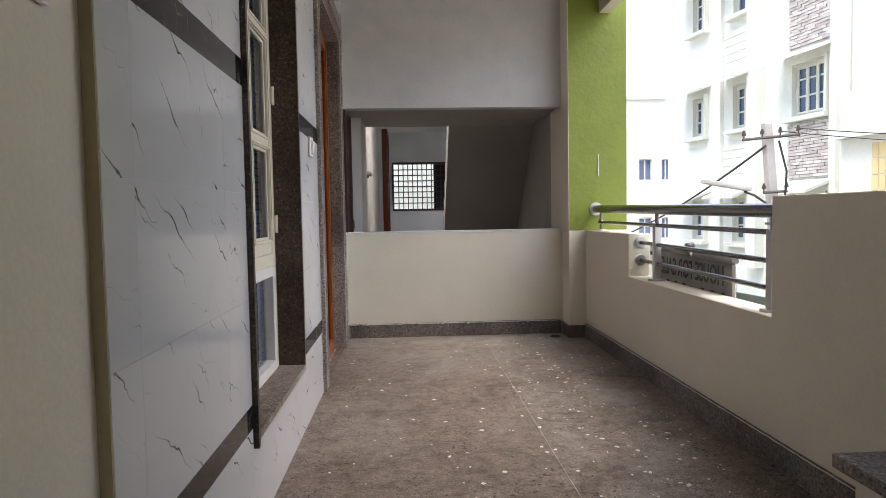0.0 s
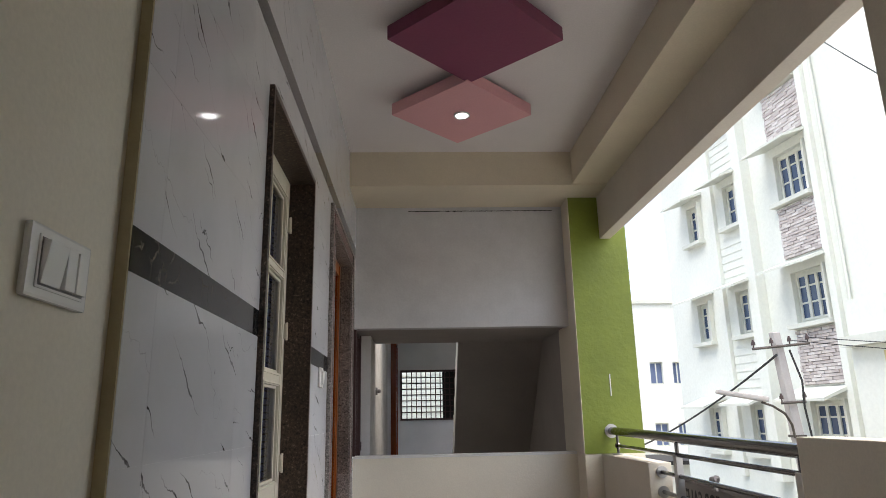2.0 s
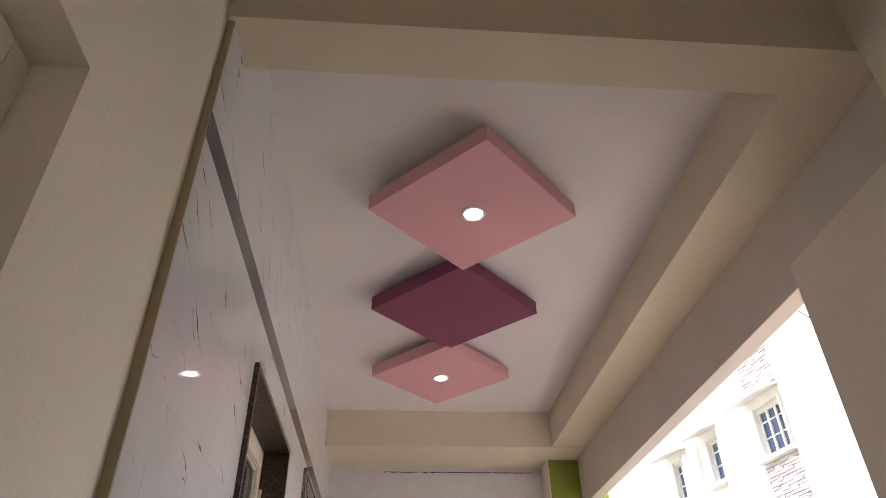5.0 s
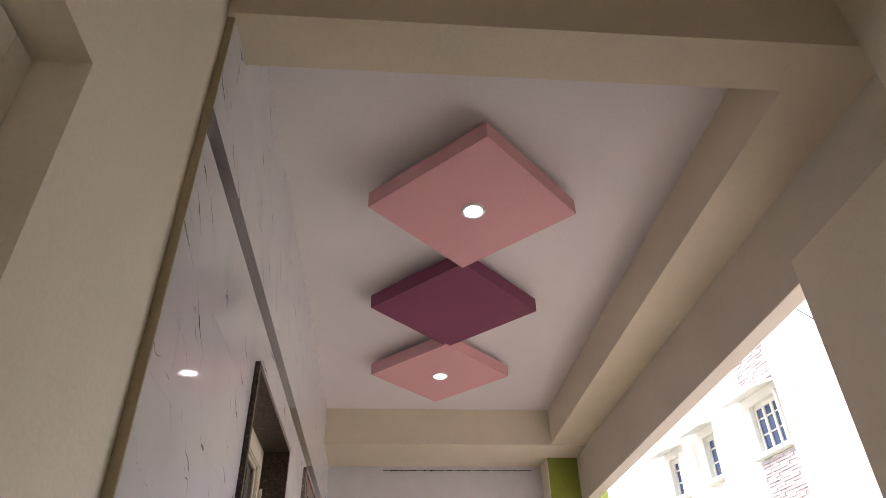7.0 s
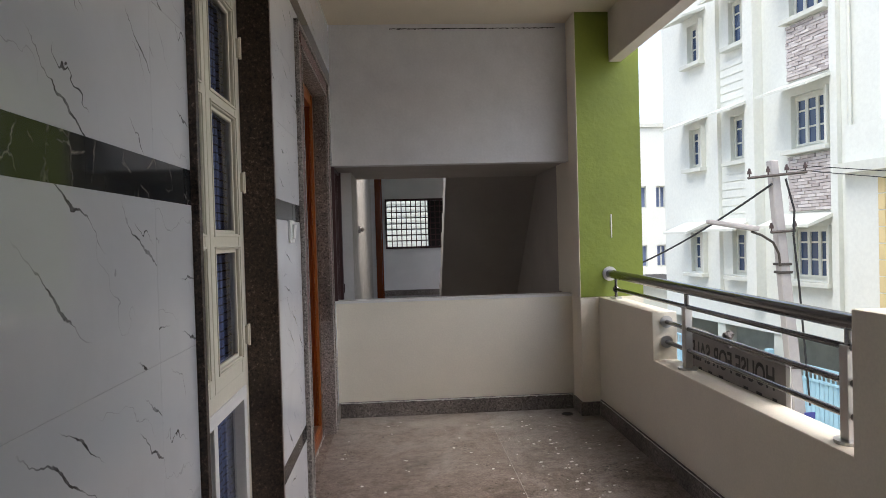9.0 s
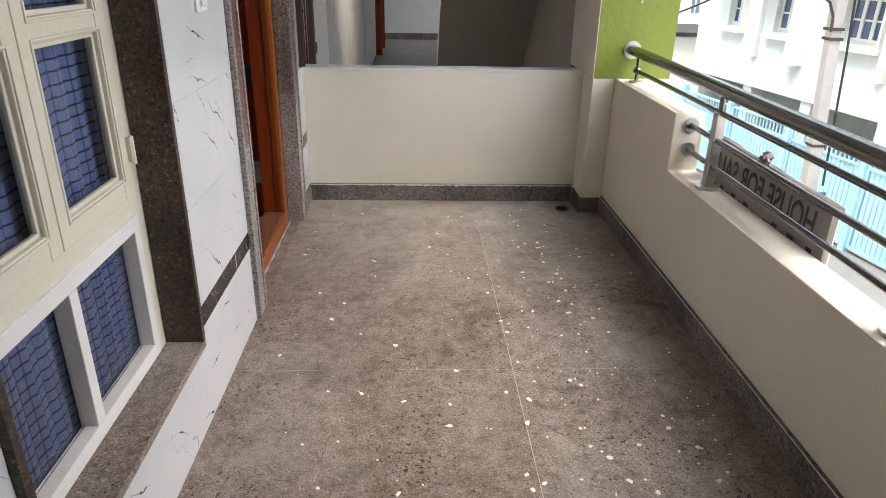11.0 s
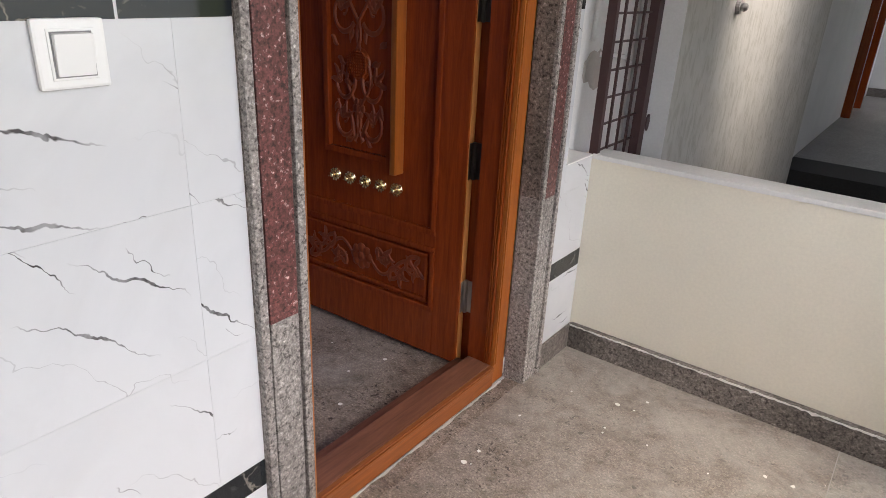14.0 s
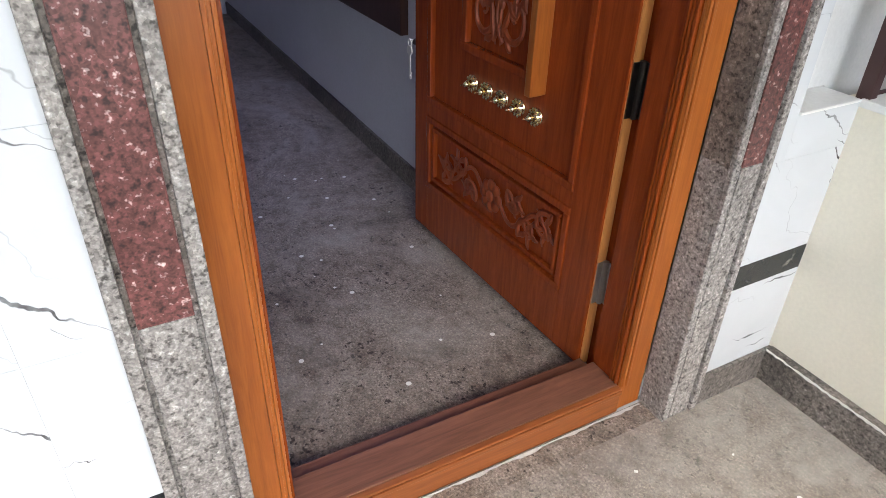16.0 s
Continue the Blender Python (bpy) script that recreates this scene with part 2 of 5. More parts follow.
# plaster darkened to carry the shade under the stairs; also the grey mortar patch
M_PRIMER2 = paint("stair_shade_mortar_grey", (0.4, 0.365, 0.33), 0.8, 0.1, 60, 0.3, 2.0)
M_PINK = paint("pink_panel_paint", (0.76, 0.4, 0.42), 0.5, 0.03)
M_PURPLE = paint("maroon_panel_paint", (0.22, 0.045, 0.1), 0.5, 0.05)
M_FLOOR = floor_stone("flamed_granite_floor")
M_SKIRT = granite("granite_skirting", (0.08, 0.064, 0.053), (0.245, 0.213, 0.187), (0.45, 0.4, 0.365), 0.55, 75, 0.35, 0.6)
M_JAMB = granite("grey_granite_frame", (0.1, 0.086, 0.076), (0.365, 0.33, 0.303), (0.64, 0.6, 0.565), 0.6, 85, 0.6, 0.4)
M_JAMBD = granite("brown_granite_reveal", (0.012, 0.007, 0.005), (0.09, 0.06, 0.043), (0.3, 0.215, 0.165), 0.45, 85, 0.3, 0.55)
# brown upper jamb stone, darkened further for the shade on its -y faces
M_JAMBU = granite("brown_shaded_granite", (0.045, 0.034, 0.027), (0.25, 0.21, 0.18), (0.52, 0.46, 0.42), 0.5, 80, 0.4, 0.5)
M_RED = granite("red_granite", (0.045, 0.02, 0.019), (0.175, 0.066, 0.06), (0.8, 0.6, 0.57), 0.4, 75, 0.15, 0.35)
M_TEAK = wood("varnished_teak", (0.16, 0.025, 0.005), (0.32, 0.057, 0.01), 0.25)
M_CARVE = wood("carved_teak", (0.13, 0.02, 0.004), (0.27, 0.048, 0.009), 0.55)
M_TEAKF = wood("orange_teak_frame", (0.24, 0.06, 0.011), (0.41, 0.125, 0.022), 0.3)
M_TEAKM = wood("brown_teak_flutes", (0.17, 0.03, 0.005), (0.3, 0.06, 0.009), 0.27)
M_TEAKFY = wood("orange_teak_riser", (0.17, 0.046, 0.012), (0.32, 0.1, 0.026), 0.38, "y")
M_SILLW = wood("dusty_teak_threshold", (0.1, 0.036, 0.02), (0.23, 0.095, 0.055), 0.5, "y")
M_STEEL = mat("stainless_steel", (0.24, 0.235, 0.23), 0.22, 1.0)
M_STEEL2 = mat("brushed_steel", (0.55, 0.54, 0.52), 0.36, 1.0)
M_NICKEL = mat("nickel_key", (0.8, 0.79, 0.76), 0.4, 0.3)
M_BRASS = mat("polished_brass", (0.85, 0.7, 0.4), 0.18, 1.0)
M_BLACKM = mat("dark_hinge_metal", (0.1, 0.09, 0.08), 0.4, 1.0)
M_IRON = paint("maroon_painted_iron", (0.055, 0.025, 0.025), 0.5, 0.1)
M_FRAMEW = paint("cream_window_paint", (0.72, 0.68, 0.56), 0.4, 0.05)
M_FRAMEW2 = paint("white_window_paint", (0.78, 0.77, 0.74), 0.4, 0.05)
M_PLASTIC = mat("white_plastic", (0.82, 0.82, 0.8), 0.25)
M_WHITEB = paint("white_facade_paint", (0.75, 0.765, 0.695), 0.7, 0.04, 12, 0.5, 0.5)
M_WOUT = paint("facade_trim_paint", (0.68, 0.69, 0.61), 0.7, 0.05, 12, 0.3, 0.5)
M_DARK = mat("dark_void", (0.02, 0.02, 0.02), 0.8)


def glass_mat(name, color, rough=0.02):
    m = mat(name, color, rough)
    m.node_tree.nodes["Principled BSDF"].inputs["Transmission Weight"].default_value = 1.0
    m.node_tree.nodes["Principled BSDF"].inputs["IOR"].default_value = 1.2
    return m


M_WHITEP = paint("pale_primer_plaster", (0.7, 0.69, 0.675), 0.75, 0.06)
M_ROUGHW = mat("rough_streaked_plaster", (0.6, 0.58, 0.53), 0.85)
nt, b_ = nodes(M_ROUGHW)
dash = tex_noise(nt, coords(nt, (1, 1, 0.4)), 26, 3, 0.6)
wash = tex_noise(nt, coords(nt), 2.5, 5, 0.6)
nt.links.new(mix(nt, ramp(nt, dash, [(0.36, (0.49, 0.47, 0.41)), (0.52, (0.6, 0.58, 0.53))]), ramp(nt, wash, [(0.35, (0.85, 0.85, 0.85)), (0.65, (1, 1, 1))]), 1.0, "MULTIPLY"), b_.inputs["Base Color"])
bump(nt, b_, dash, 0.6, 0.006)
M_TILEF = granite("grey_corridor_floor", (0.16, 0.15, 0.145), (0.24, 0.23, 0.22), (0.3, 0.29, 0.28), 0.5, 60, 0.1, 0.2)
M_DKSTONE = granite("dark_step_stone", (0.008, 0.008, 0.008), (0.018, 0.017, 0.016), (0.035, 0.033, 0.03), 0.75, 80, 0.1, 0.2)
M_GROUND = paint("dusty_ground", (0.3, 0.28, 0.25), 0.9, 0.15, 6, 0.5, 0.4)
M_ROAD = paint("concrete_road", (0.3, 0.29, 0.27), 0.85, 0.15, 10, 0.4, 0.5)
M_DARKROOM = mat("dark_room_sheet", (0.12, 0.12, 0.13), 0.9)
M_DKPARK = paint("parking_wall", (0.6, 0.6, 0.53), 0.85, 0.2)
M_HPANE = mat("far_window_glass", (0.06, 0.09, 0.16), 0.06)
M_HCURT = mat("far_curtain", (0.2, 0.25, 0.4), 0.9)
M_MORTAR = mat("panel_mortar", (0.4, 0.36, 0.33), 0.9)
M_CLADSTONE = mat("grey_pink_cladding", (0.4, 0.34, 0.31), 0.85)
nt, b_ = nodes(M_CLADSTONE)
inf = nt.nodes.new("ShaderNodeObjectInfo")
nt.links.new(ramp(nt, inf.outputs["Random"], [(0.0, (0.42, 0.37, 0.35)), (0.5, (0.52, 0.47, 0.44)), (1.0, (0.64, 0.6, 0.57))]), b_.inputs["Base Color"])
M_BLUE = paint("pale_blue_gate_paint", (0.4, 0.66, 0.78), 0.45, 0.08)
M_YTILE = paint("yellow_facade_tile", (0.72, 0.58, 0.3), 0.5, 0.08)
M_CONC = paint("pole_concrete", (0.4, 0.38, 0.36), 0.85, 0.12, 30, 0.4, 3.0)
M_INSUL = mat("brown_porcelain", (0.05, 0.03, 0.025), 0.3)
M_CABLE = mat("black_cable", (0.015, 0.015, 0.015), 0.6)
M_NOTICE = mat("blue_notice", (0.05, 0.06, 0.25), 0.5)
M_GROUT = paint("pale_cement_grout", (0.44, 0.415, 0.385), 0.9, 0.3, 60, 0.3, 9.0)
# cream pulled towards grey: the shade on the beam's inner face is in this colour
M_FASCIA = paint("shade_greyed_beam_paint", (0.66, 0.615, 0.53), 0.65, 0.06)
M_EDGE = paint("olive_plaster_edge", (0.42, 0.36, 0.22), 0.8, 0.12, 60, 0.4)
M_ROOM = paint("pale_lilac_room_paint", (0.62, 0.62, 0.68), 0.6, 0.05)
M_DKWOOD = wood("dark_stained_wood", (0.03, 0.012, 0.008), (0.07, 0.03, 0.02), 0.4)
M_TEAKL = wood("pale_teak_edge", (0.46, 0.17, 0.045), (0.62, 0.26, 0.07), 0.5)
M_DROPS = mat("dried_white_paint", (0.75, 0.74, 0.7), 0.6)
M_DARKG = mat("grey_gap_shade", (0.22, 0.22, 0.22), 0.6)
M_GLOW = mat("lit_diffuser", (1, 1, 1), 0.5)
M_GLOW.node_tree.nodes["Principled BSDF"].inputs["Emission Color"].default_value = (1, 0.98, 0.95, 1)
M_GLOW.node_tree.nodes["Principled BSDF"].inputs["Emission Strength"].default_value = 4.0
M_BANNER = paint("grey_banner_cloth", (0.27, 0.25, 0.235), 0.8, 0.2, 25, 0.3, 6.0)
nt, b_ = nodes(M_BANNER)
thin = nt.nodes.new("ShaderNodeBsdfTranslucent")
thin.inputs["Color"].default_value = (0.42, 0.39, 0.36, 1)
blend = nt.nodes.new("ShaderNodeMixShader")
blend.inputs[0].default_value = 0.28
nt.links.new(b_.outputs[0], blend.inputs[1])
nt.links.new(thin.outputs[0], blend.inputs[2])
nt.links.new(blend.outputs[0], nt.nodes["Material Output"].inputs["Surface"])
M_INK = mat("dark_banner_ink", (0.04, 0.037, 0.035), 0.7)
M_CURTAIN = mat("blue_check_curtain", (0.1, 0.13, 0.28), 0.9)
nt, b_ = nodes(M_CURTAIN)
chk = []
for band, lo in (("Y", 0.45), ("Z", 0.12)):
    w = nt.nodes.new("ShaderNodeTexWave")
    w.bands_direction = band
    w.inputs["Scale"].default_value = 5.2
    nt.links.new(coords(nt), w.inputs["Vector"])
    chk.append(ramp(nt, w.outputs["Fac"], [(0.38, (1, 1, 1)), (0.43, (lo, lo, lo)), (0.66, (lo, lo, lo)), (0.71, (1, 1, 1))]))
weave = ramp(nt, tex_noise(nt, coords(nt, (1, 1, 0.3)), 60, 3, 0.6), [(0.3, (0.8, 0.8, 0.8)), (0.7, (1.1, 1.1, 1.1))])
nt.links.new(mix(nt, mix(nt, mix(nt, chk[0], chk[1], 1.0, "MULTIPLY"), weave, 1.0, "MULTIPLY"), (0.125, 0.16, 0.31), 1.0, "MULTIPLY"), b_.inputs["Base Color"])
M_PANE = glass_mat("window_glass", (0.9, 0.93, 0.96), 0.02)

# ---- building helpers ----
def box(bm, x0, x1, y0, y1, z0, z1, bev=0.0):
    v = [bm.verts.new((x, y, z)) for x in (x0, x1) for y in (y0, y1) for z in (z0, z1)]
    fs = [bm.faces.new([v[i] for i in q]) for q in ((0, 1, 3, 2), (4, 6, 7, 5), (0, 4, 5, 1), (2, 3, 7, 6), (0, 2, 6, 4), (1, 5, 7, 3))]
    if bev:
        es = {e for f in fs for e in f.edges}
        bmesh.ops.bevel(bm, geom=list(es), offset=bev, segments=2, affect="EDGES", profile=0.6)
    return bm


def cyl(bm, p, q, r, seg=16, r2=None):
    p, q = Vector(p), Vector(q)
    d = q - p
    m = Matrix.Translation((p + q) / 2) @ d.to_track_quat("Z", "Y").to_matrix().to_4x4()
    bmesh.ops.create_cone(bm, cap_ends=True, segments=seg, radius1=r, radius2=r if r2 is None else r2, depth=d.length, matrix=m)
    return bm


def ball(bm, p, r, seg=12, scale=(1, 1, 1)):
    bmesh.ops.create_uvsphere(bm, u_segments=seg, v_segments=seg // 2 + 2, radius=r, matrix=Matrix.Translation(p) @ Matrix.Diagonal((*scale, 1)))
    return bm


def obj(name, bm, material, smooth=False):
    bmesh.ops.recalc_face_normals(bm, faces=bm.faces)
    me = bpy.data.meshes.new(name)
    bm.to_mesh(me)
    bm.free()
    me.materials.append(material)
    if smooth:
        me.shade_smooth()
        me.set_sharp_from_angle(angle=radians(35))
    return new(name, me)


def part(name, bm, material, parent, label="", smooth=False):
    ob = obj(name, bm, material, smooth)
    ob.parent = parent
    ob.matrix_parent_inverse = parent.matrix_world.inverted()
    if label:
        ob["label"] = label
    return ob


def empty(name, label, category, at=(0, 0, 0), group="", kind=""):
    ob = new(name)
    ob.location = at
    ob.empty_display_size = 0.1
    bpy.context.view_layer.update()
    ob.matrix_world = Matrix.Translation(at)
    return tagged(ob, label, category, group, kind)


def B(*boxes, bev=0.0):
    bm = bmesh.new()
    for b in boxes:
        box(bm, *b, bev=bev)
    return bm


def setting(name, bm, material, label):
    return tagged(obj(name, bm, material), label, name.split("_")[0], "", "structure")



def cells(holes, u0, u1, z0, z1):
    """Rectangles that fill u0..u1, z0..z1 but for the holes."""
    us = sorted({u0, u1, *(min(max(h[k], u0), u1) for h in holes for k in (0, 1))})
    zs = sorted({z0, z1, *(min(max(h[k], z0), z1) for h in holes for k in (2, 3))})
    out = []
    for a, b in zip(us, us[1:]):
        run = None
        for c, d in zip(zs, zs[1:]):
            mu, mz = (a + b) / 2, (c + d) / 2
            solid = not any(h[0] < mu < h[1] and h[2] < mz < h[3] for h in holes)
            if solid and run:
                run[1] = d
            elif solid:
                run = [c, d]
            if run and not solid:
                out.append((a, b, *run))
                run = None
        if run:
            out.append((a, b, *run))
    return out


def tube(bm, pts, r, seg=6, flat=1.0):
    """A tube through pts; flat squeezes it along y."""
    pts = [Vector(p) for p in pts]
    rings = []
    for i, p in enumerate(pts):
        d = (pts[min(i + 1, len(pts) - 1)] - pts[max(i - 1, 0)]).normalized()
        up = Vector((0, 1, 0)) if abs(d.y) < 0.9 else Vector((1, 0, 0))
        s = d.cross(up).normalized()
        n = s.cross(d).normalized()
        rr = r(i / (len(pts) - 1)) if callable(r) else r
        rings.append([bm.verts.new(p + s * rr * math.cos(a) + n * rr * flat * math.sin(a)) for a in (2 * math.pi * k / seg for k in range(seg))])
    for a, b in zip(rings, rings[1:]):
        for k in range(seg):
            bm.faces.new((a[k], a[(k + 1) % seg], b[(k + 1) % seg], b[k]))
    bm.faces.new(rings[0][::-1])
    bm.faces.new(rings[-1])
    return bm


# ---- the balcony's shell ----
TS = 2.487         # where the tiles start
END = 6.8          # inner face of the far end wall
CEIL = 3.2
SOF = 2.93         # underside of the beams
PX = 1.92          # inner face of the parapet
DY0, DY1, DZ = 5.281, 6.378, 2.30      # granite opening of the door
WY0, WY1, WZ0, WZ1 = 3.478, 4.408, 0.328, 2.268   # granite opening of the window
DOOR_OUT = (5.142, 6.505, 0.0, 2.42)
CORNER = (6.575, END + 0.2, 0.866, 1.876)      # the stair opening turns the corner
WIN_OUT = (WY0 - 0.025, WY1 + 0.025, WZ0 - 0.03, WZ1 + 0.025)

floor = setting("floor", B((-0.09, 2.1, -2.0, END + 0.12, -0.2, -0.0012)), M_GROUT, "grey flamed granite slab floor with paint drops")
wt = bmesh.new()
for y0, y1, z0, z1 in cells([DOOR_OUT, WIN_OUT, CORNER], TS, END, 0, CEIL):
    box(wt, -0.3, -0.0016, y0, y1, z0, z1)
wall_tiled = setting("wall_tiled", wt, M_PRIMER, "wall clad in polished white marble tiles")
setting("wall_cream", B((-0.3, -0.023, 2.0, TS, 0, CEIL), (-0.3, -0.023, 0.95, 2.0, 2.14, CEIL), (-0.3, -0.023, -2.0, 0.95, 0, CEIL)), M_CREAM, "smooth cream painted wall beside the tiles")
setting("wall_tile_edge", B((-0.0225, -0.0005, TS - 0.006, TS, 0, SOF)), M_EDGE, "raw plaster edge of the tiled wall")
setting("parapet_end", B((-0.04, 1.83, END, END + 0.12, -0.2, 0.866), bev=0.007), M_CREAM, "cream plastered half wall before the stairs")
setting("wall_end", B((0, 1.781, END, END + 0.12, 1.876, 2.88)), M_PRIMER, "unpainted grey white plaster wall over the opening")
setting("wall_joint", B((0, 1.781, END + 0.006, END + 0.12, 2.88, 2.92)), M_PRIMER, "rough dark joint under the beam")
setting("ceiling", B((-0.3, 2.3, -2.0, END + 0.12, CEIL, CEIL + 0.15)), M_CEIL, "white painted balcony ceiling")
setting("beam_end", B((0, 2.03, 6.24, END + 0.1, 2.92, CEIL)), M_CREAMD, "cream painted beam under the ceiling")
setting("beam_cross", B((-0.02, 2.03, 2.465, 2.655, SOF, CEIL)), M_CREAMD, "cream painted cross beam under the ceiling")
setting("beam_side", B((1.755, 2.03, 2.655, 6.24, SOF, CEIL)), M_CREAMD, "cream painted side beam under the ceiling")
setting("beam_outer", B((2.03, 2.12, -2.0, 6.56, 2.56, CEIL), bev=0.004), M_FASCIA, "pale painted lintel beam over the opening, greyed for its shade")
pb = bmesh.new()
outline = ((3.12, -0.2), (6.563, -0.2), (6.563, 0.86), (5.55, 0.86), (5.55, 0.585), (3.872, 0.585), (3.872, 1.06), (3.12, 1.06))
near_f, far_f = ([pb.verts.new((x, y, z)) for y, z in outline] for x in (PX, 2.065))
pb.faces.new(near_f)
pb.faces.new(far_f[::-1])
for k in range(8):
    pb.faces.new((near_f[k], near_f[(k + 1) % 8], far_f[(k + 1) % 8], far_f[k]))
bmesh.ops.recalc_face_normals(pb, faces=pb.faces)
bmesh.ops.bevel(pb, geom=[e for e in pb.edges if max(v.co.z for v in e.verts) > 0.5], offset=0.006, segments=2, affect="EDGES", profile=0.6)
setting("parapet", pb, M_CREAM, "cream plastered stepped balcony parapet")
# unseen opening at y -2 to 0.5, z 0.6-1.38, added to let daylight in
setting("wall_street", B((PX, 2.25, 1.75, 3.125, -0.2, 2.56), (PX, 2.25, 0.5, 1.7495, -0.2, 2.56), (PX, 2.25, -2.0, 0.5, -0.2, 0.6), (PX, 2.25, -2.0, 0.5, 1.38, 2.56), (PX, 2.03, 1.75, 2.465, 2.56, CEIL)), M_CREAM, "cream plastered wall beside the parapet, with an unseen opening added for light")
setting("wall_back", B((-0.3, 2.28, -2.15, -2.0, 0, CEIL)), M_CREAM, "cream painted wall closing the balcony")
setting("column", B((1.786, 2.25, 6.56, 7.2, 0.862, 2.92)), M_GREEN, "bright green textured painted column")
setting("column_base", B((1.782, 1.918, 6.56, 6.8, 0, 0.858), (2.067, 2.25, 6.56, 7.2, -3.6, 0.861), bev=0.004), M_CREAM, "cream painted foot of the green column")
setting("column_side", B((1.781, 1.7855, 6.5605, 7.2, 0.86, 2.92)), M_CREAM, "cream painted flank of the green column")

# rim in whiter paint than the wall: the light on its top is coloured in
setting("trim_parapet", B((-0.12, 0.005, 6.577, END - 0.005, 0.864, 0.871), (0.0, 1.7805, END - 0.005, END + 0.123, 0.851, 0.871), bev=0.003), M_FRAMEW2, "plaster rim on the half wall, whitened for light from above")

def skirting(name, bm):
    return setting(name, bm, M_SKIRT, "dark polished granite skirting")

skirting("baseboard_end", B((0.012, 1.768, END - 0.03, END - 0.001, 0, 0.113), bev=0.002))
skirting("baseboard_tiled", B((0.001, 0.013, 6.507, END - 0.001, 0, 0.108), bev=0.002))
skirting("baseboard_column", B((1.769, PX - 0.016, 6.546, 6.559, 0, 0.1), (1.769, 1.7815, 6.56, 6.769, 0, 0.1), bev=0.002))
skirting("baseboard_parapet", B((PX - 0.016, PX - 0.002, 2.8, 6.545, 0, 0.115), bev=0.002))

rs = random.Random(11)
def smear(name, n, at, amp, material=M_DROPS, label="ragged dried paint edge along the skirting", category="paint edge"):
    """Ragged paint edge along the top of a skirting."""
    bm = bmesh.new()
    prev = None
    for i in range(n + 1):
        p = at(i / n)
        lo, hi = -amp * rs.uniform(0.1, 1.0) * (2.5 if rs.random() < 0.06 else 1), amp * rs.uniform(0.2, 0.8)
        row = [bm.verts.new((p[0], p[1], p[2] + lo)), bm.verts.new((p[0], p[1], p[2] + hi))]
        if prev:
            bm.faces.new((prev[0], row[0], row[1], prev[1]))
        prev = row
    ob = tagged(obj(name, bm, material), label, category, "", "stuff")
    ob.modifiers.new("thick", "SOLIDIFY").thickness = 0.002
smear("paint_edge", 150, lambda f: (0.015 + 1.75 * f, END - 0.0315, 0.111), 0.006)
smear("wall_crack", 90, lambda f: (0.45 + 1.25 * f, END - 0.0005, 2.884), 0.005, M_DARK, "dark ragged crack under the beam", "crack")
smear("paint_edge", 110, lambda f: (PX - 0.0175, 2.85 + 3.68 * f, 0.113), 0.004)

# ---- granite lining of the window ----
wx = -0.103
lining = empty("window_surround", "dark brown granite slab surround of the window", "window surround", (0, (WY0 + WY1) / 2, WZ0))
part("jamb_slab", B((wx, 0.018, WY0 - 0.024, WY0, WZ0 - 0.05, WZ1 + 0.025), bev=0.002), M_JAMBD, lining)
part("jamb_slab", B((wx, 0.018, WY1, WY1 + 0.024, WZ0 - 0.001, WZ1 + 0.025), bev=0.002), M_JAMBD, lining)
part("head_slab", B((wx, 0.018, WY0 + 0.001, WY1 - 0.001, WZ1, WZ1 + 0.024), bev=0.002), M_JAMBD, lining)
part("sill_slab", B((wx, 0.018, WY0 + 0.001, WY1 + 0.024, WZ0 - 0.026, WZ0), bev=0.002), M_FLOOR, lining, "worn grey granite sill slab")

# ---- the tall window ----
win = empty("casement_window", "cream painted wooden window with blue checked curtains behind glass", "window", (wx, (WY0 + WY1) / 2, WZ0))
ymid = 3.945
part("outer_frame", B((wx - 0.044, wx - 0.001, WY0, WY0 + 0.05, WZ0, WZ1), (wx - 0.044, wx - 0.001, WY1 - 0.05, WY1, WZ0, WZ1), (wx - 0.044, wx - 0.001, WY0 + 0.05, WY1 - 0.05, WZ1 - 0.04, WZ1), (wx - 0.044, wx - 0.001, WY0 + 0.05, WY1 - 0.05, 0.795, 0.848)), M_FRAMEW, win)
low = part("lower_frame", B((wx - 0.043, wx + 0.004, WY0 + 0.05, WY1 - 0.05, WZ0 + 0.001, WZ0 + 0.045), (wx - 0.043, wx + 0.004, WY0 + 0.05, WY1 - 0.05, 0.75, 0.795), (wx - 0.043, wx + 0.004, WY0 + 0.05, WY0 + 0.09, WZ0 + 0.045, 0.75),
    (wx - 0.043, wx + 0.004, WY1 - 0.09, WY1 - 0.05, WZ0 + 0.045, 0.75), (wx - 0.043, wx + 0.004, ymid - 0.02, ymid + 0.02, WZ0 + 0.045, 0.75), bev=0.003), M_FRAMEW2, win, "white painted fixed lower frame")
for y0, y1 in ((WY0 + 0.09, ymid - 0.02), (ymid + 0.02, WY1 - 0.09)):
    part("lower_pane", B((wx - 0.036, wx - 0.032, y0, y1, WZ0 + 0.045, 0.75)), M_PANE, low).visible_shadow = False
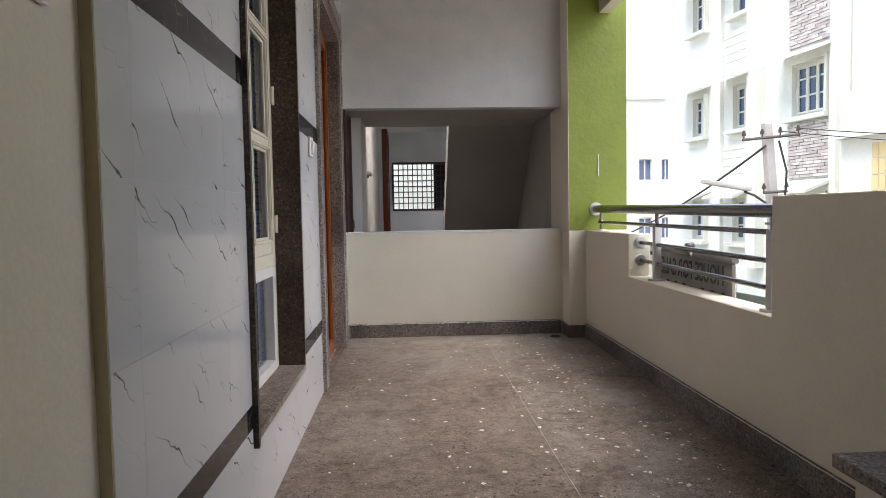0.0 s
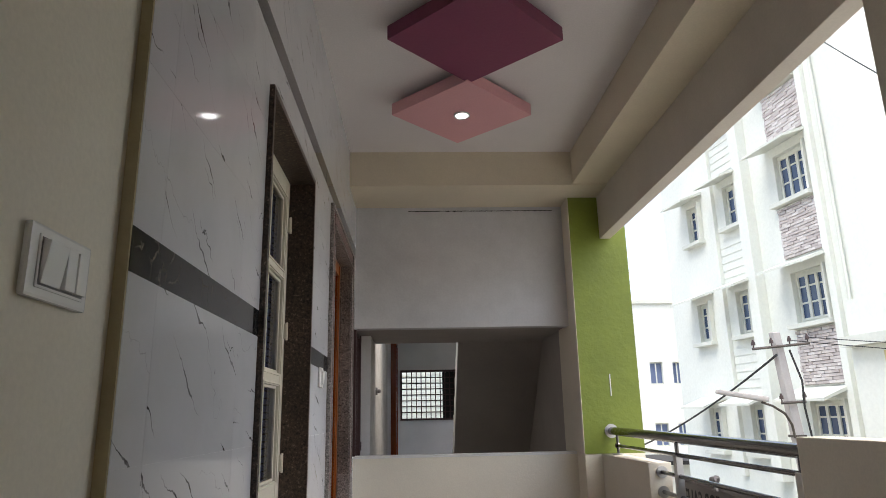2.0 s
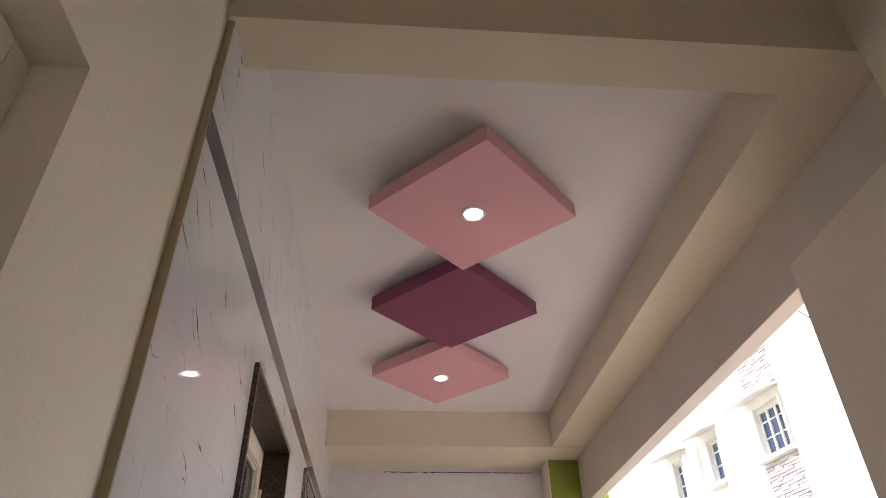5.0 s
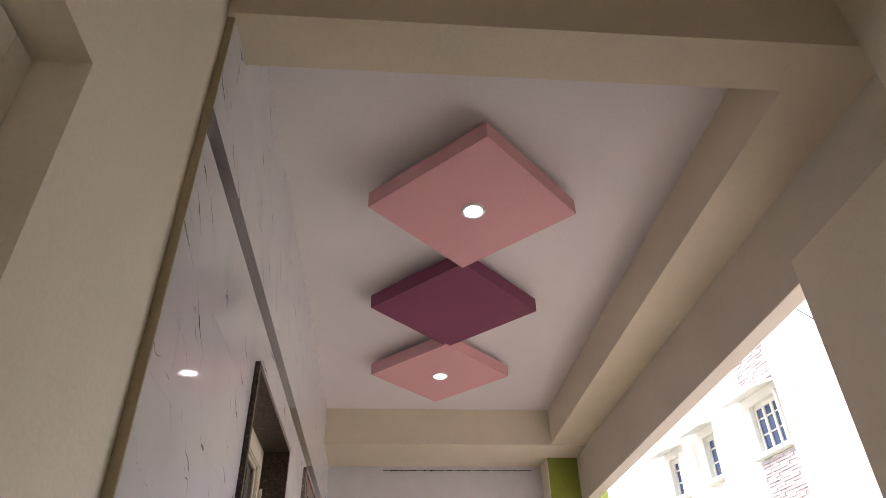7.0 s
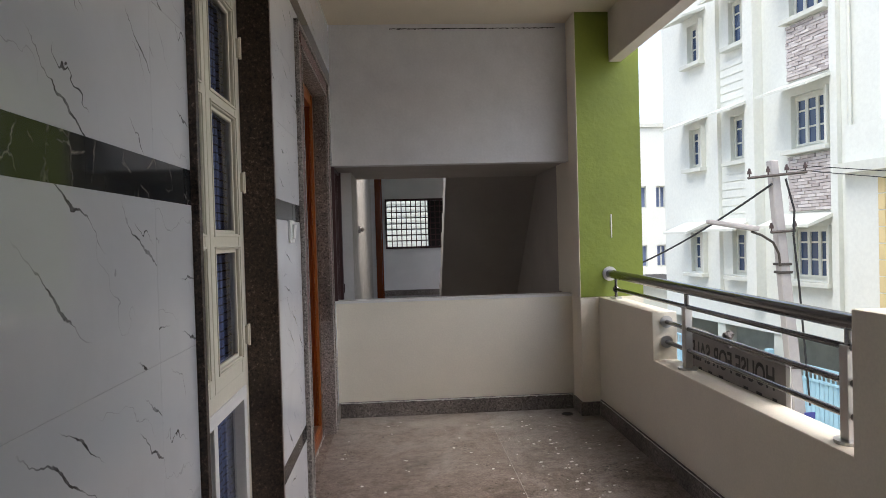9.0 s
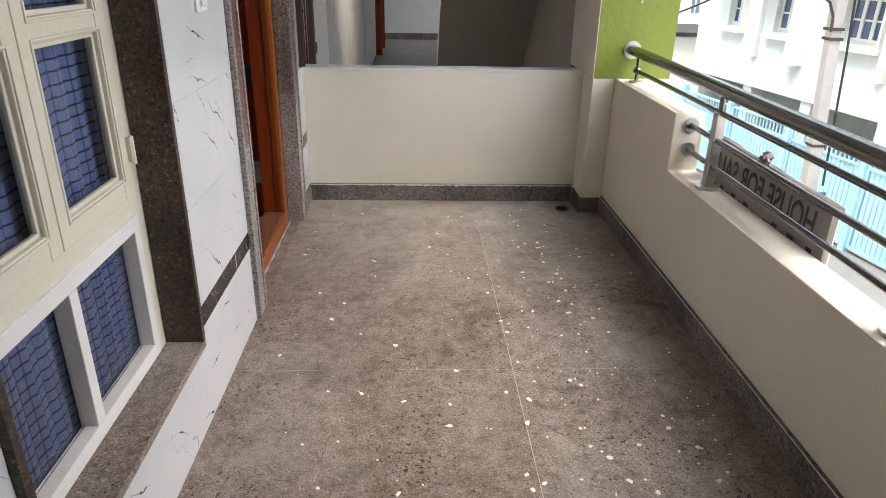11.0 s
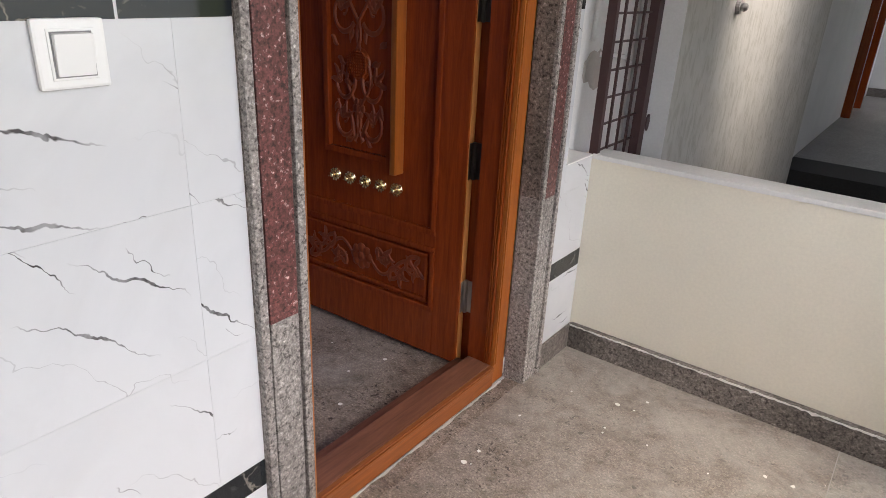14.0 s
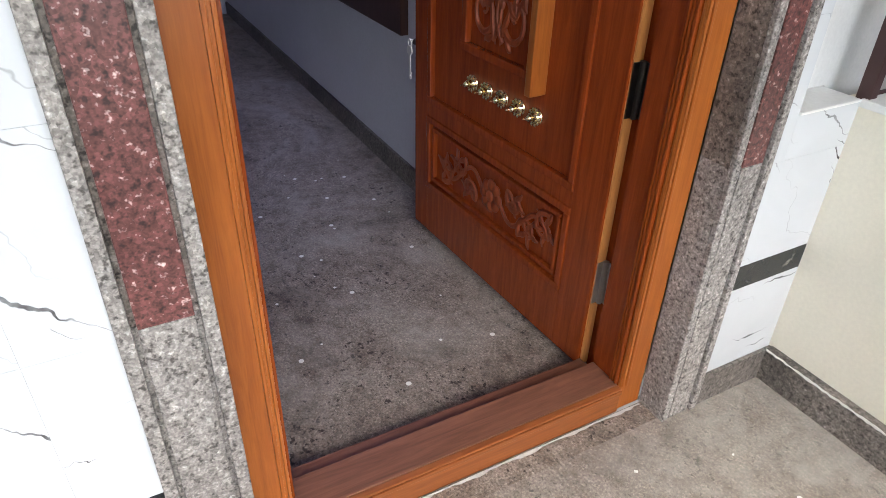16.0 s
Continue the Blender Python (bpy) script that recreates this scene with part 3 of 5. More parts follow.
for s0, s1 in ((WY0 + 0.051, ymid - 0.002), (ymid + 0.002, WY1 - 0.051)):
    st, zz = 0.052, [0.85, 0.912, 1.303, 1.358, 1.773, 1.822, 2.165, 2.232]
    bm = bmesh.new()
    box(bm, wx - 0.034, wx + 0.006, s0, s0 + st, zz[0], zz[-1], bev=0.004)
    box(bm, wx - 0.034, wx + 0.006, s1 - st, s1, zz[0], zz[-1], bev=0.004)
    for k in range(0, 8, 2):
        box(bm, wx - 0.034, wx + 0.004, s0 + st - 0.002, s1 - st + 0.002, zz[k], zz[k + 1], bev=0.003)
    sash = part("sash", bm, M_FRAMEW, win)
    for k in range(1, 7, 2):
        part("pane", B((wx - 0.022, wx - 0.018, s0 + st - 0.003, s1 - st + 0.003, zz[k] - 0.003, zz[k + 1] + 0.003)), M_PANE, sash).visible_shadow = False
        bm = bmesh.new()
        for a0, a1, c0, c1 in ((s0 + st, s0 + st + 0.012, zz[k], zz[k + 1]), (s1 - st - 0.012, s1 - st, zz[k], zz[k + 1]), (s0 + st, s1 - st, zz[k], zz[k] + 0.012), (s0 + st, s1 - st, zz[k + 1] - 0.012, zz[k + 1])):
            box(bm, wx - 0.018, wx - 0.006, a0, a1, c0, c1, bev=0.003)
        part("glazing_bead", bm, M_FRAMEW, sash)
        bm = bmesh.new()
        for a0, a1, c0, c1 in ((s0 + st - 0.012, s0 + st - 0.005, zz[k] - 0.012, zz[k + 1] + 0.012), (s1 - st + 0.005, s1 - st + 0.012, zz[k] - 0.012, zz[k + 1] + 0.012), (s0 + st - 0.005, s1 - st + 0.005, zz[k] - 0.012, zz[k] - 0.005), (s0 + st - 0.005, s1 - st + 0.005, zz[k + 1] + 0.005, zz[k + 1] + 0.012)):
            box(bm, wx + 0.002, wx + 0.010, a0, a1, c0, c1, bev=0.002)
        part("edge_molding", bm, M_FRAMEW, sash)
for z in (0.98, 1.55, 2.05):
    bm = B((wx - 0.002, wx + 0.016, WY1 - 0.045, WY1 - 0.03, z - 0.035, z + 0.035), bev=0.002)
    cyl(bm, (wx + 0.016, WY1 - 0.036, z - 0.04), (wx + 0.016, WY1 - 0.036, z + 0.04), 0.006, 8)
    part("hinge", bm, M_FRAMEW, win)
# curtains behind the glass
cur = bmesh.new()
for j in range(2):
    y0, y1 = (WY0 + 0.01, ymid) if j == 0 else (ymid, WY1 - 0.01)
    n = 40
    prev = None
    for i in range(n + 1):
        y = y0 + (y1 - y0) * i / n
        x = wx - 0.056 + 0.004 * math.sin(i * 0.95) + 0.002 * math.sin(i * 2.3)
        row = [cur.verts.new((x, y, WZ0 + 0.02)), cur.verts.new((x + 0.004 * math.sin(i), y, WZ1 - 0.03))]
        if prev:
            cur.faces.new((prev[0], row[0], row[1], prev[1]))
        prev = row
curtain = tagged(obj("curtain", cur, M_CURTAIN, True), "blue cotton curtain with a dark check pattern", "curtain")
thick = curtain.modifiers.new("thick", "SOLIDIFY")
thick.thickness = 0.003
setting("window_wall_back", B((-0.3, wx - 0.01, WY0 - 0.025, WY0, WZ0, WZ1), (-0.3, wx - 0.01, WY1, WY1 + 0.025, WZ0, WZ1), (-0.3, wx - 0.01, WY0 - 0.025, WY1 + 0.025, WZ1, WZ1 + 0.025), (-0.3, wx - 0.01, WY0 - 0.025, WY1 + 0.025, WZ0 - 0.03, WZ0)), M_PRIMER, "plaster reveal behind the window")

# ---- granite surround of the door ----
RZ = 0.775   # where the red polished stone starts
surround = empty("door_surround", "grey granite door surround with a polished red band", "door surround", (0, (DY0 + DY1) / 2, 0))
def jamb(y0, y1, inner):
    """One upright of the surround: backing slab with two raised lips and the band between."""
    part("jamb", B((-0.075, 0.004, y0, y1, 0, RZ - 0.0005), bev=0.002), M_JAMB, surround)
    part("jamb", B((-0.075, 0.004, y0, y1, RZ, 2.42), bev=0.002), M_JAMBU, surround, "browner upper jamb stone, darkened for shade")
    s = 1 if inner > 0 else -1
    o, i = (y0, y1) if s > 0 else (y1, y0)
    part("lip", B((0.004, 0.022, min(o, o + s * 0.022), max(o, o + s * 0.022), 0, 2.42), bev=0.003), M_JAMB, surround)
    part("lip", B((0.004, 0.019, min(i, i - s * 0.022), max(i, i - s * 0.022), 0, 2.30), bev=0.003), M_JAMB, surround)
    a, b = sorted((o + s * 0.03, i - s * 0.03))
    part("plain_band", B((0.004, 0.016, a, b, 0, RZ - 0.001), bev=0.002), M_JAMB, surround)
    part("red_band", B((0.004, 0.016, a, b, RZ, 2.33), bev=0.002), M_RED, surround, "polished red granite band")
jamb(DOOR_OUT[0], DY0, 1)
jamb(DY1, DOOR_OUT[1], -1)
part("head", B((-0.075, 0.004, DY0 + 0.001, DY1 - 0.001, DZ, 2.42), bev=0.002), M_JAMB, surround)
part("lip", B((0.004, 0.022, 5.142, 6.505, 2.398, 2.42), bev=0.003), M_JAMB, surround)
part("lip", B((0.004, 0.019, DY0, DY1, DZ, DZ + 0.022), bev=0.003), M_JAMB, surround)
part("red_band", B((0.004, 0.016, DY0 - 0.03, DY1 + 0.03, DZ + 0.03, 2.39), bev=0.002), M_RED, surround, "polished red granite band")

# ---- wooden door frame, leaf and threshold ----
FX0, FX1 = -0.27, -0.077
dframe = empty("door_frame", "orange brown varnished teak door frame with threshold", "door frame", ((FX0 + FX1) / 2, (DY0 + DY1) / 2, 0))
def post(y0, y1, inner):
    """Rebated upright: dark inner face, fluted orange front edge."""
    s = 1 if inner > 0 else -1
    e, o = (y1, y0) if s > 0 else (y0, y1)          # inner face, outer face
    r = e - s * 0.048                                # rebate
    part("post", B((-0.2, FX1 - 0.045, min(e, o), max(e, o), 0.001, 2.3), (FX0, -0.2, min(r, o), max(r, o), 0.001, 2.3), bev=0.003), M_TEAK, dframe)
    part("front_molding", B((FX1 - 0.012, FX1, min(e, o), max(e, o), 0.001, 2.3), bev=0.004), M_TEAKF, dframe, "orange front molding")
    for d0, d1 in ((0.001, 0.008), (0.014, 0.022)):
        part("bead", B((FX1 - 0.002, FX1 + 0.005, min(e - s * d0, e - s * d1), max(e - s * d0, e - s * d1), 0.09, 2.29), bev=0.002), M_TEAKF, dframe)
    bm = B((FX1 - 0.045, FX1 - 0.012, min(e, o), max(e, o), 0.001, 2.3), bev=0.004)
    for dx, w in ((-0.014, 0.008), (-0.025, 0.007), (-0.035, 0.007)):
        box(bm, FX1 + dx - w, FX1 + dx, min(e, e + s * 0.009), max(e, e + s * 0.009), 0.092, 2.214, bev=0.003)
    part("fluted_molding", bm, M_TEAKM, dframe, "fluted brown molding")
post(DY0 + 0.001, DY0 + 0.085, 1)
post(DY1 - 0.085, DY1 - 0.001, -1)
part("head_rail", B((FX0, FX1, DY0 + 0.085, DY1 - 0.085, 2.215, 2.30), bev=0.004), M_TEAKF, dframe)
part("threshold_front", B((FX1 - 0.012, FX1 + 0.006, DY0 + 0.085, DY1 - 0.085, 0.0, 0.088), bev=0.003), M_TEAKFY, dframe)
part("bead", B((FX1 + 0.004, FX1 + 0.011, DY0 + 0.085, DY1 - 0.085, 0.068, 0.082), bev=0.002), M_TEAKFY, dframe)
part("threshold", B((-0.195, FX1 - 0.012, DY0 + 0.085, DY1 - 0.085, 0.0, 0.09), (FX0 + 0.02, -0.195, DY0 + 0.085, DY1 - 0.085, 0.0, 0.06), bev=0.004), M_SILLW, dframe, "dusty worn wooden threshold")

LY0, LY1 = 6.296, 6.334          # faces of the opened leaf
LX0, LX1 = -1.28, -0.262        # free edge, hinge edge
leaf = empty("entrance_door", "carved varnished teak entrance door standing open inwards", "door", (LX1, LY1, 0.03))
part("slab", B((LX0, LX1, LY0 + 0.014, LY1, 0.022, 2.205), bev=0.002), M_TEAK, leaf)
part("hinge_edge", B((LX1 + 0.0005, LX1 + 0.004, LY0 + 0.006, LY1 - 0.002, 0.024, 2.2)), M_TEAKL, leaf, "paler raw edge of the door")
rails = bmesh.new()
for x0, x1, z0, z1 in ((LX0, -1.185, 0.022, 2.205), (-0.385, LX1, 0.022, 2.205), (-1.185, -0.385, 0.022, 0.22), (-1.185, -0.385, 0.505, 0.556), (-1.185, -0.385, 2.09, 2.205)):
    box(rails, x0, x1, LY0, LY0 + 0.0145, z0, z1, bev=0.003)
part("stile_and_rail", rails, M_TEAK, leaf)
def molding(x0, x1, z0, z1, w=0.018, h=0.012, y=LY0 + 0.0145):
    bm = bmesh.new()
    for a0, a1, c0, c1 in ((x0, x1, z0, z0 + w), (x0, x1, z1 - w, z1), (x0, x0 + w, z0 + w, z1 - w), (x1 - w, x1, z0 + w, z1 - w)):
        box(bm, a0, a1, y - h, y, c0, c1, bev=0.004)
    return bm
part("molding", molding(-1.185, -0.385, 0.556, 2.09, 0.024, 0.021), M_TEAK, leaf)
part("molding", molding(-1.185, -0.385, 0.22, 0.505, 0.022, 0.021), M_TEAK, leaf)
part("molding", molding(-1.15, -0.42, 0.256, 0.469, 0.015, 0.017), M_TEAK, leaf)
part("carved_panel", B((-0.92, -0.624, LY0 - 0.004, LY0 + 0.0145, 0.832, 1.87), bev=0.003), M_TEAK, leaf)
part("molding", molding(-0.947, -0.597, 0.806, 1.896, 0.026, 0.038), M_TEAK, leaf)
part("side_fillet", B((-0.588, -0.562, LY0 - 0.042, LY0 + 0.0145, 0.772, 1.925), bev=0.003), M_TEAKF, leaf, "lighter proud strip beside the panel")

def spiral(cx, cz, r, turns, start, grow=1, n=26, y=0.0):
    return [(cx + r * (1 - k / n * 0.88) * math.cos(start + grow * turns * 2 * math.pi * k / n), y, cz + r * (1 - k / n * 0.88) * math.sin(start + grow * turns * 2 * math.pi * k / n)) for k in range(n + 1)]

def wave(x0, z0, x1, z1, amp, n=20, y=0.0, ph=0.0):
    out = []
    for k in range(n + 1):
        f = k / n
        dx, dz = x1 - x0, z1 - z0
        l = math.hypot(dx, dz)
        o = amp * math.sin(ph + f * 2 * math.pi)
        out.append((x0 + dx * f - dz / l * o, y, z0 + dz * f + dx / l * o))
    return out

def petals(bm, cx, cz, r, n, y):
    for k in range(n):
        a = 2 * math.pi * k / n
        ball(bm, (cx + r * 0.62 * math.cos(a), y, cz + r * 0.62 * math.sin(a)), r * 0.36, 8, (1, 0.45, 1))
    ball(bm, (cx, y - 0.003, cz), r * 0.34, 8, (1, 0.6, 1))

def leafshape(bm, x0, z0, x1, z1, w, y):
    mx, mz = (x0 + x1) / 2, (z0 + z1) / 2
    tube(bm, wave(x0, z0, x1, z1, w * 0.4, 10, y), lambda f: 0.002 + w * math.sin(math.pi * min(max(f, 0.03), 0.97)), 6, 0.5)

yc = LY0 - 0.008
carve = bmesh.new()                       # upper panel: a tall symmetrical flowering scroll
cx = -0.772
taper = lambda f: 0.012 * (1 - 0.6 * f)
for s in (1, -1):
    for cz, r, st in ((0.95, 0.075, 0.6), (1.10, 0.085, -0.5), (1.36, 0.085, 0.5), (1.52, 0.08, -0.6), (1.70, 0.075, 0.4)):
        pts = spiral(0.105, cz, r, 1.15, math.pi + st, 1)
        tube(carve, [(cx + s * p[0], yc, p[2]) for p in pts], taper, 6, 0.7)
        for q in range(3):
            a = 0.5 + q * 0.8 + st
            leafshape(carve, cx + s * 0.115, cz, cx + s * (0.115 + 0.085 * math.cos(a)), cz + 0.085 * math.sin(a), 0.011, yc)
    for k in range(3):
        tube(carve, [(cx + s * p[0], yc, p[2]) for p in wave(0.03, 0.87 + 0.33 * k, 0.04, 1.2 + 0.33 * k, 0.045, 20)], 0.009, 6, 0.8)
    for k in range(14):
        z = 0.885 + 0.07 * k
        a = 0.9 * math.sin(k * 1.9) + (0.6 if k % 2 else -0.5)
        leafshape(carve, cx + s * (0.04 + 0.05 * (k % 3)), z, cx + s * (0.04 + 0.05 * (k % 3) + 0.06 * math.cos(a)), z + 0.06 * math.sin(a), 0.012, yc)
    leafshape(carve, cx + s * 0.015, 0.86, cx + s * 0.07, 0.99, 0.013, yc)
    leafshape(carve, cx + s * 0.02, 1.84, cx + s * 0.09, 1.76, 0.013, yc)
petals(carve, cx, 1.0, 0.045, 6, yc)
petals(carve, cx, 1.46, 0.05, 7, yc)
petals(carve, cx, 1.66, 0.045, 6, yc)
bmesh.ops.scale(carve, vec=(0.74, 0.95, 1.0), space=Matrix.Translation((-cx, -yc, 0)), verts=carve.verts)
part("carving", carve, M_CARVE, leaf, "deeply carved flower and scroll relief", True)
medal = bmesh.new()
ball(medal, (cx, LY0 - 0.004, 1.17), 0.058, 16, (1, 0.3, 1.1))
for k in range(-4, 5):
    h = math.sqrt(max(0.0, 1 - (k / 5) ** 2)) * 0.052
    box(medal, cx + k * 0.011 - 0.002, cx + k * 0.011 + 0.002, LY0 - 0.025, LY0 - 0.008, 1.17 - h, 1.17 + h)
    box(medal, cx - h, cx + h, LY0 - 0.025, LY0 - 0.008, 1.17 + k * 0.011 - 0.002, 1.17 + k * 0.011 + 0.002)
part("medallion", medal, M_TEAK, leaf, "carved lattice medallion")
carve = bmesh.new()                       # lower panel: a running scroll
cz = 0.3625
petals(carve, -0.772, cz, 0.062, 8, yc + 0.014)
for s in (1, -1):
    tube(carve, [(-0.772 + s * p[0], yc + 0.014, p[2]) for p in wave(0.05, cz, 0.31, cz - 0.01 * s, 0.05, 24, 0, math.pi if s > 0 else 0)], 0.009, 6, 0.6)
    for ox, oz, r, st, gr in ((0.13, 0.035, 0.045, 2.6, 1), (0.2, -0.035, 0.05, -2.4, -1), (0.285, 0.02, 0.055, 1.2, 1)):
        tube(carve, [(-0.772 + s * p[0], yc + 0.014, cz + s * (p[2])) for p in spiral(ox, oz, r, 1.1, st, gr)], taper, 6, 0.6)
        for q in range(5):
            a = st + q * 1.15
            leafshape(carve, -0.772 + s * ox, cz + s * oz, -0.772 + s * (ox + r * 1.2 * math.cos(a)), cz + s * (oz + r * 1.2 * math.sin(a)), 0.009, yc + 0.014)
bmesh.ops.scale(carve, vec=(1.0, 0.9, 1.0), space=Matrix.Translation((0, -yc - 0.014, -cz)), verts=carve.verts)
part("carving", carve, M_CARVE, leaf, "carved running flower scroll", True)
for k in range(5):
    x = -0.92 + k * 0.0825
    bm = bmesh.new()
    for y, r, w in ((0.0, 0.026, 0.006), (-0.006, 0.021, 0.006), (-0.012, 0.015, 0.008)):
        cyl(bm, (x, LY0 + 0.014 + y, 0.70), (x, LY0 + 0.014 + y - w, 0.70), r, 14, r * 0.85)
    for q in range(10):
        a = q * math.pi / 5
        ball(bm, (x + 0.023 * math.cos(a), LY0 + 0.006, 0.70 + 0.023 * math.sin(a)), 0.006, 6)
    ball(bm, (x, LY0 - 0.012, 0.70), 0.011, 10)
    cyl(bm, (x, LY0 - 0.018, 0.70), (x, LY0 - 0.035, 0.70), 0.005, 8, 0.002)
    part("knob", bm, M_BRASS, leaf, "polished brass flower stud", True)
for z in (0.325, 0.878, 1.43, 1.98):
    bm = B((LX1 + 0.004, LX1 + 0.007, LY0 + 0.006, LY1, z - 0.068, z + 0.068), (LX1 + 0.007, LX1 + 0.06, LY1 - 0.004, LY1 - 0.001, z - 0.068, z + 0.068))
    cyl(bm, (LX1 + 0.012, LY1 - 0.008, z - 0.07), (LX1 + 0.012, LY1 - 0.008, z + 0.07), 0.008, 10)
    part("hinge", bm, M_STEEL2 if z < 0.5 else M_BLACKM, leaf, "bright steel butt hinge" if z < 0.5 else "dark worn metal butt hinge")
part("lock_cylinder", cyl(bmesh.new(), (LX0 + 0.001, LY0 + 0.012, 0.74), (LX0 - 0.02, LY0 + 0.012, 0.74), 0.012, 12), M_BLACKM, leaf)
KX, KY = LX0 - 0.045, LY0 + 0.004
key = empty("hanging_key", "steel key hanging from the door lock", "key", (KX, KY, 0.74))
part("inserted_key", cyl(bmesh.new(), (LX0 - 0.021, LY0 + 0.012, 0.74), (KX - 0.006, KY, 0.74), 0.005, 8), M_NICKEL, key)
kb = bmesh.new()
tube(kb, [(KX + 0.012 * math.cos(a), KY - 0.002, 0.729 + 0.015 * math.sin(a)) for a in (q * math.pi / 8 for q in range(17))], 0.002, 5)
part("ring", kb, M_NICKEL, key)
kb = B((KX - 0.005, KX + 0.005, KY - 0.004, KY, 0.60, 0.69), (KX + 0.005, KX + 0.014, KY - 0.004, KY, 0.603, 0.612), (KX + 0.005, KX + 0.014, KY - 0.004, KY, 0.618, 0.625))
cyl(kb, (KX, KY - 0.005, 0.704), (KX, KY + 0.001, 0.704), 0.018, 14)
part("blade", kb, M_NICKEL, key)

SWING = Matrix.Translation((LX1, LY1, 0)) @ Matrix.Rotation(radians(2.7), 4, "Z") @ Matrix.Translation((-LX1, -LY1, 0))
for ob in (leaf, key):                    # the leaf stands a little short of square
    ob.matrix_world = SWING @ ob.matrix_world

rc = random.Random(5)
cem = bmesh.new()
prev = None
for k in range(61):
    y = DY0 + 0.01 + (DY1 - DY0 - 0.02) * k / 60
    row = [cem.verts.new((FX1 + 0.012, y, 0.004)), cem.verts.new((FX1 + 0.015 + 0.003 * math.sin(k * 0.7) + rc.uniform(0, 0.005), y, 0.0012))]
    if prev:
        cem.faces.new((prev[0], row[0], row[1], prev[1]))
    prev = row
tagged(obj("cement_edge", cem, M_GROUT), "pale ragged cement edge along the threshold", "cement edge", "", "stuff").modifiers.new("thick", "SOLIDIFY").thickness = 0.002

# ---- room behind the door ----
setting("floor_room", B((-5.2, -0.2715, 2.5, 6.5, -0.15, 0.0)), M_FLOOR, "dusty grey granite floor of the room")
holes = [(-3.2, -1.78, 0.84, 2.1)]
rw = bmesh.new()
for a, b, c, d in cells(holes, -5.2, -0.3, 0, CEIL):
    box(rw, a, b, 6.385, 6.525, c, d)
setting("wall_room_far", rw, M_ROOM, "pale painted room wall with a window")
setting("wall_room_left", B((-5.34, -5.2, 2.4, 6.64, 0, CEIL)), M_ROOM, "pale painted room wall")
setting("wall_room_near", B((-5.2, -0.3, 2.4, 2.5, 0, CEIL)), M_ROOM, "pale painted room wall")
setting("ceiling_room", B((-5.34, -0.3, 2.4, 6.64, CEIL, CEIL + 0.15)), M_CEIL, "white room ceiling")
skirting("baseboard_room", B((-5.2, -0.31, 6.37, 6.384, 0, 0.10)))
rwin = empty("window_room", "dark stained wooden window in the room wall", "window", (-2.45, 6.57, 0.98), "", "structure")
part("frame", B((-3.3, -1.62, 6.35, 6.40, 0.672, 0.845), (-3.22, -1.66, 6.355, 6.405, 2.05, 2.12), (-3.22, -3.13, 6.355, 6.405, 0.845, 2.05), (-1.82, -1.62, 6.355, 6.405, 0.845, 2.05), (-2.5, -2.43, 6.355, 6.405, 0.845, 2.05), bev=0.004), M_DKWOOD, rwin)

part("curtain", B((-3.13, -2.5, 6.455, 6.465, 0.85, 2.05), (-2.43, -1.82, 6.455, 6.465, 0.85, 2.05)), M_HCURT, rwin)

# ---- door recess in the cream wall ----
setting("recess_back", B((-0.3, -0.15, 0.951, 1.999, 0, 2.139)), M_CREAM, "cream back of the recess")
cd = empty("side_door", "cream painted closed side door with a steel hinge", "door", (-0.13, 1.44, 0))
part("side_door_frame", B((-0.149, -0.112, 0.96, 1.02, 0, 2.13), (-0.149, -0.112, 1.94, 1.995, 0, 2.13), (-0.149, -0.112, 1.02, 1.94, 2.07, 2.13), bev=0.003), M_FRAMEW, cd)
part("leaf", B((-0.149, -0.13, 1.024, 1.936, 0.005, 2.066), bev=0.003), M_FRAMEW, cd)
part("tower_bolt", B((-0.13, -0.12, 1.87, 1.90, 1.86, 2.0), bev=0.003), M_STEEL, cd)

# ---- floor slabs and paint drops ----
for x0, x1 in ((-0.072, 1.097), (1.097, 2.0)):
    for y0, y1 in ((-2.0, 0.0), (0.0, 1.6), (1.6, 3.1), (3.1, 4.735), (4.735, 6.82)):
        sl = part("granite_slab", B((x0 + 0.0017, min(x1, 1.925) - 0.0017, y0 + 0.0013, y1 - 0.0013, -0.02, random.uniform(-0.0006, 0.0)), bev=0.001), M_FLOOR, floor)
drops = bmesh.new()
rng = random.Random(7)
def drop(x, y, r, st=1.0):
    n = rng.randint(7, 10)
    a0 = rng.uniform(0, 6.28)
    ring = []
    for k in range(n):
        a = 2 * math.pi * k / n
        rr = r * rng.uniform(0.7, 1.2)
        px, py = rr * st * math.cos(a), rr * math.sin(a)
        ring.append((x + px * math.cos(a0) - py * math.sin(a0), y + px * math.sin(a0) + py * math.cos(a0)))
    top = [drops.verts.new((u, v, 0.0016)) for u, v in ring]
    bot = [drops.verts.new((x + (u - x) * 1.1, y + (v - y) * 1.1, -0.001)) for u, v in ring]
    drops.faces.new(top)
    for k in range(n):
        drops.faces.new((bot[k], bot[(k + 1) % n], top[(k + 1) % n], top[k]))
for _ in range(150):
    drop(rng.gauss(1.42, 0.2), rng.uniform(3.0, 6.4), rng.choice((0.003, 0.004, 0.005, 0.007, 0.009)), rng.choice((1, 1, 1.3, 1.6)))
for _ in range(190):
    drop(rng.uniform(0.1, 1.85), rng.uniform(1.6, 6.6), rng.choice((0.002, 0.003, 0.004, 0.006, 0.009)), rng.choice((1, 1, 1.4)))
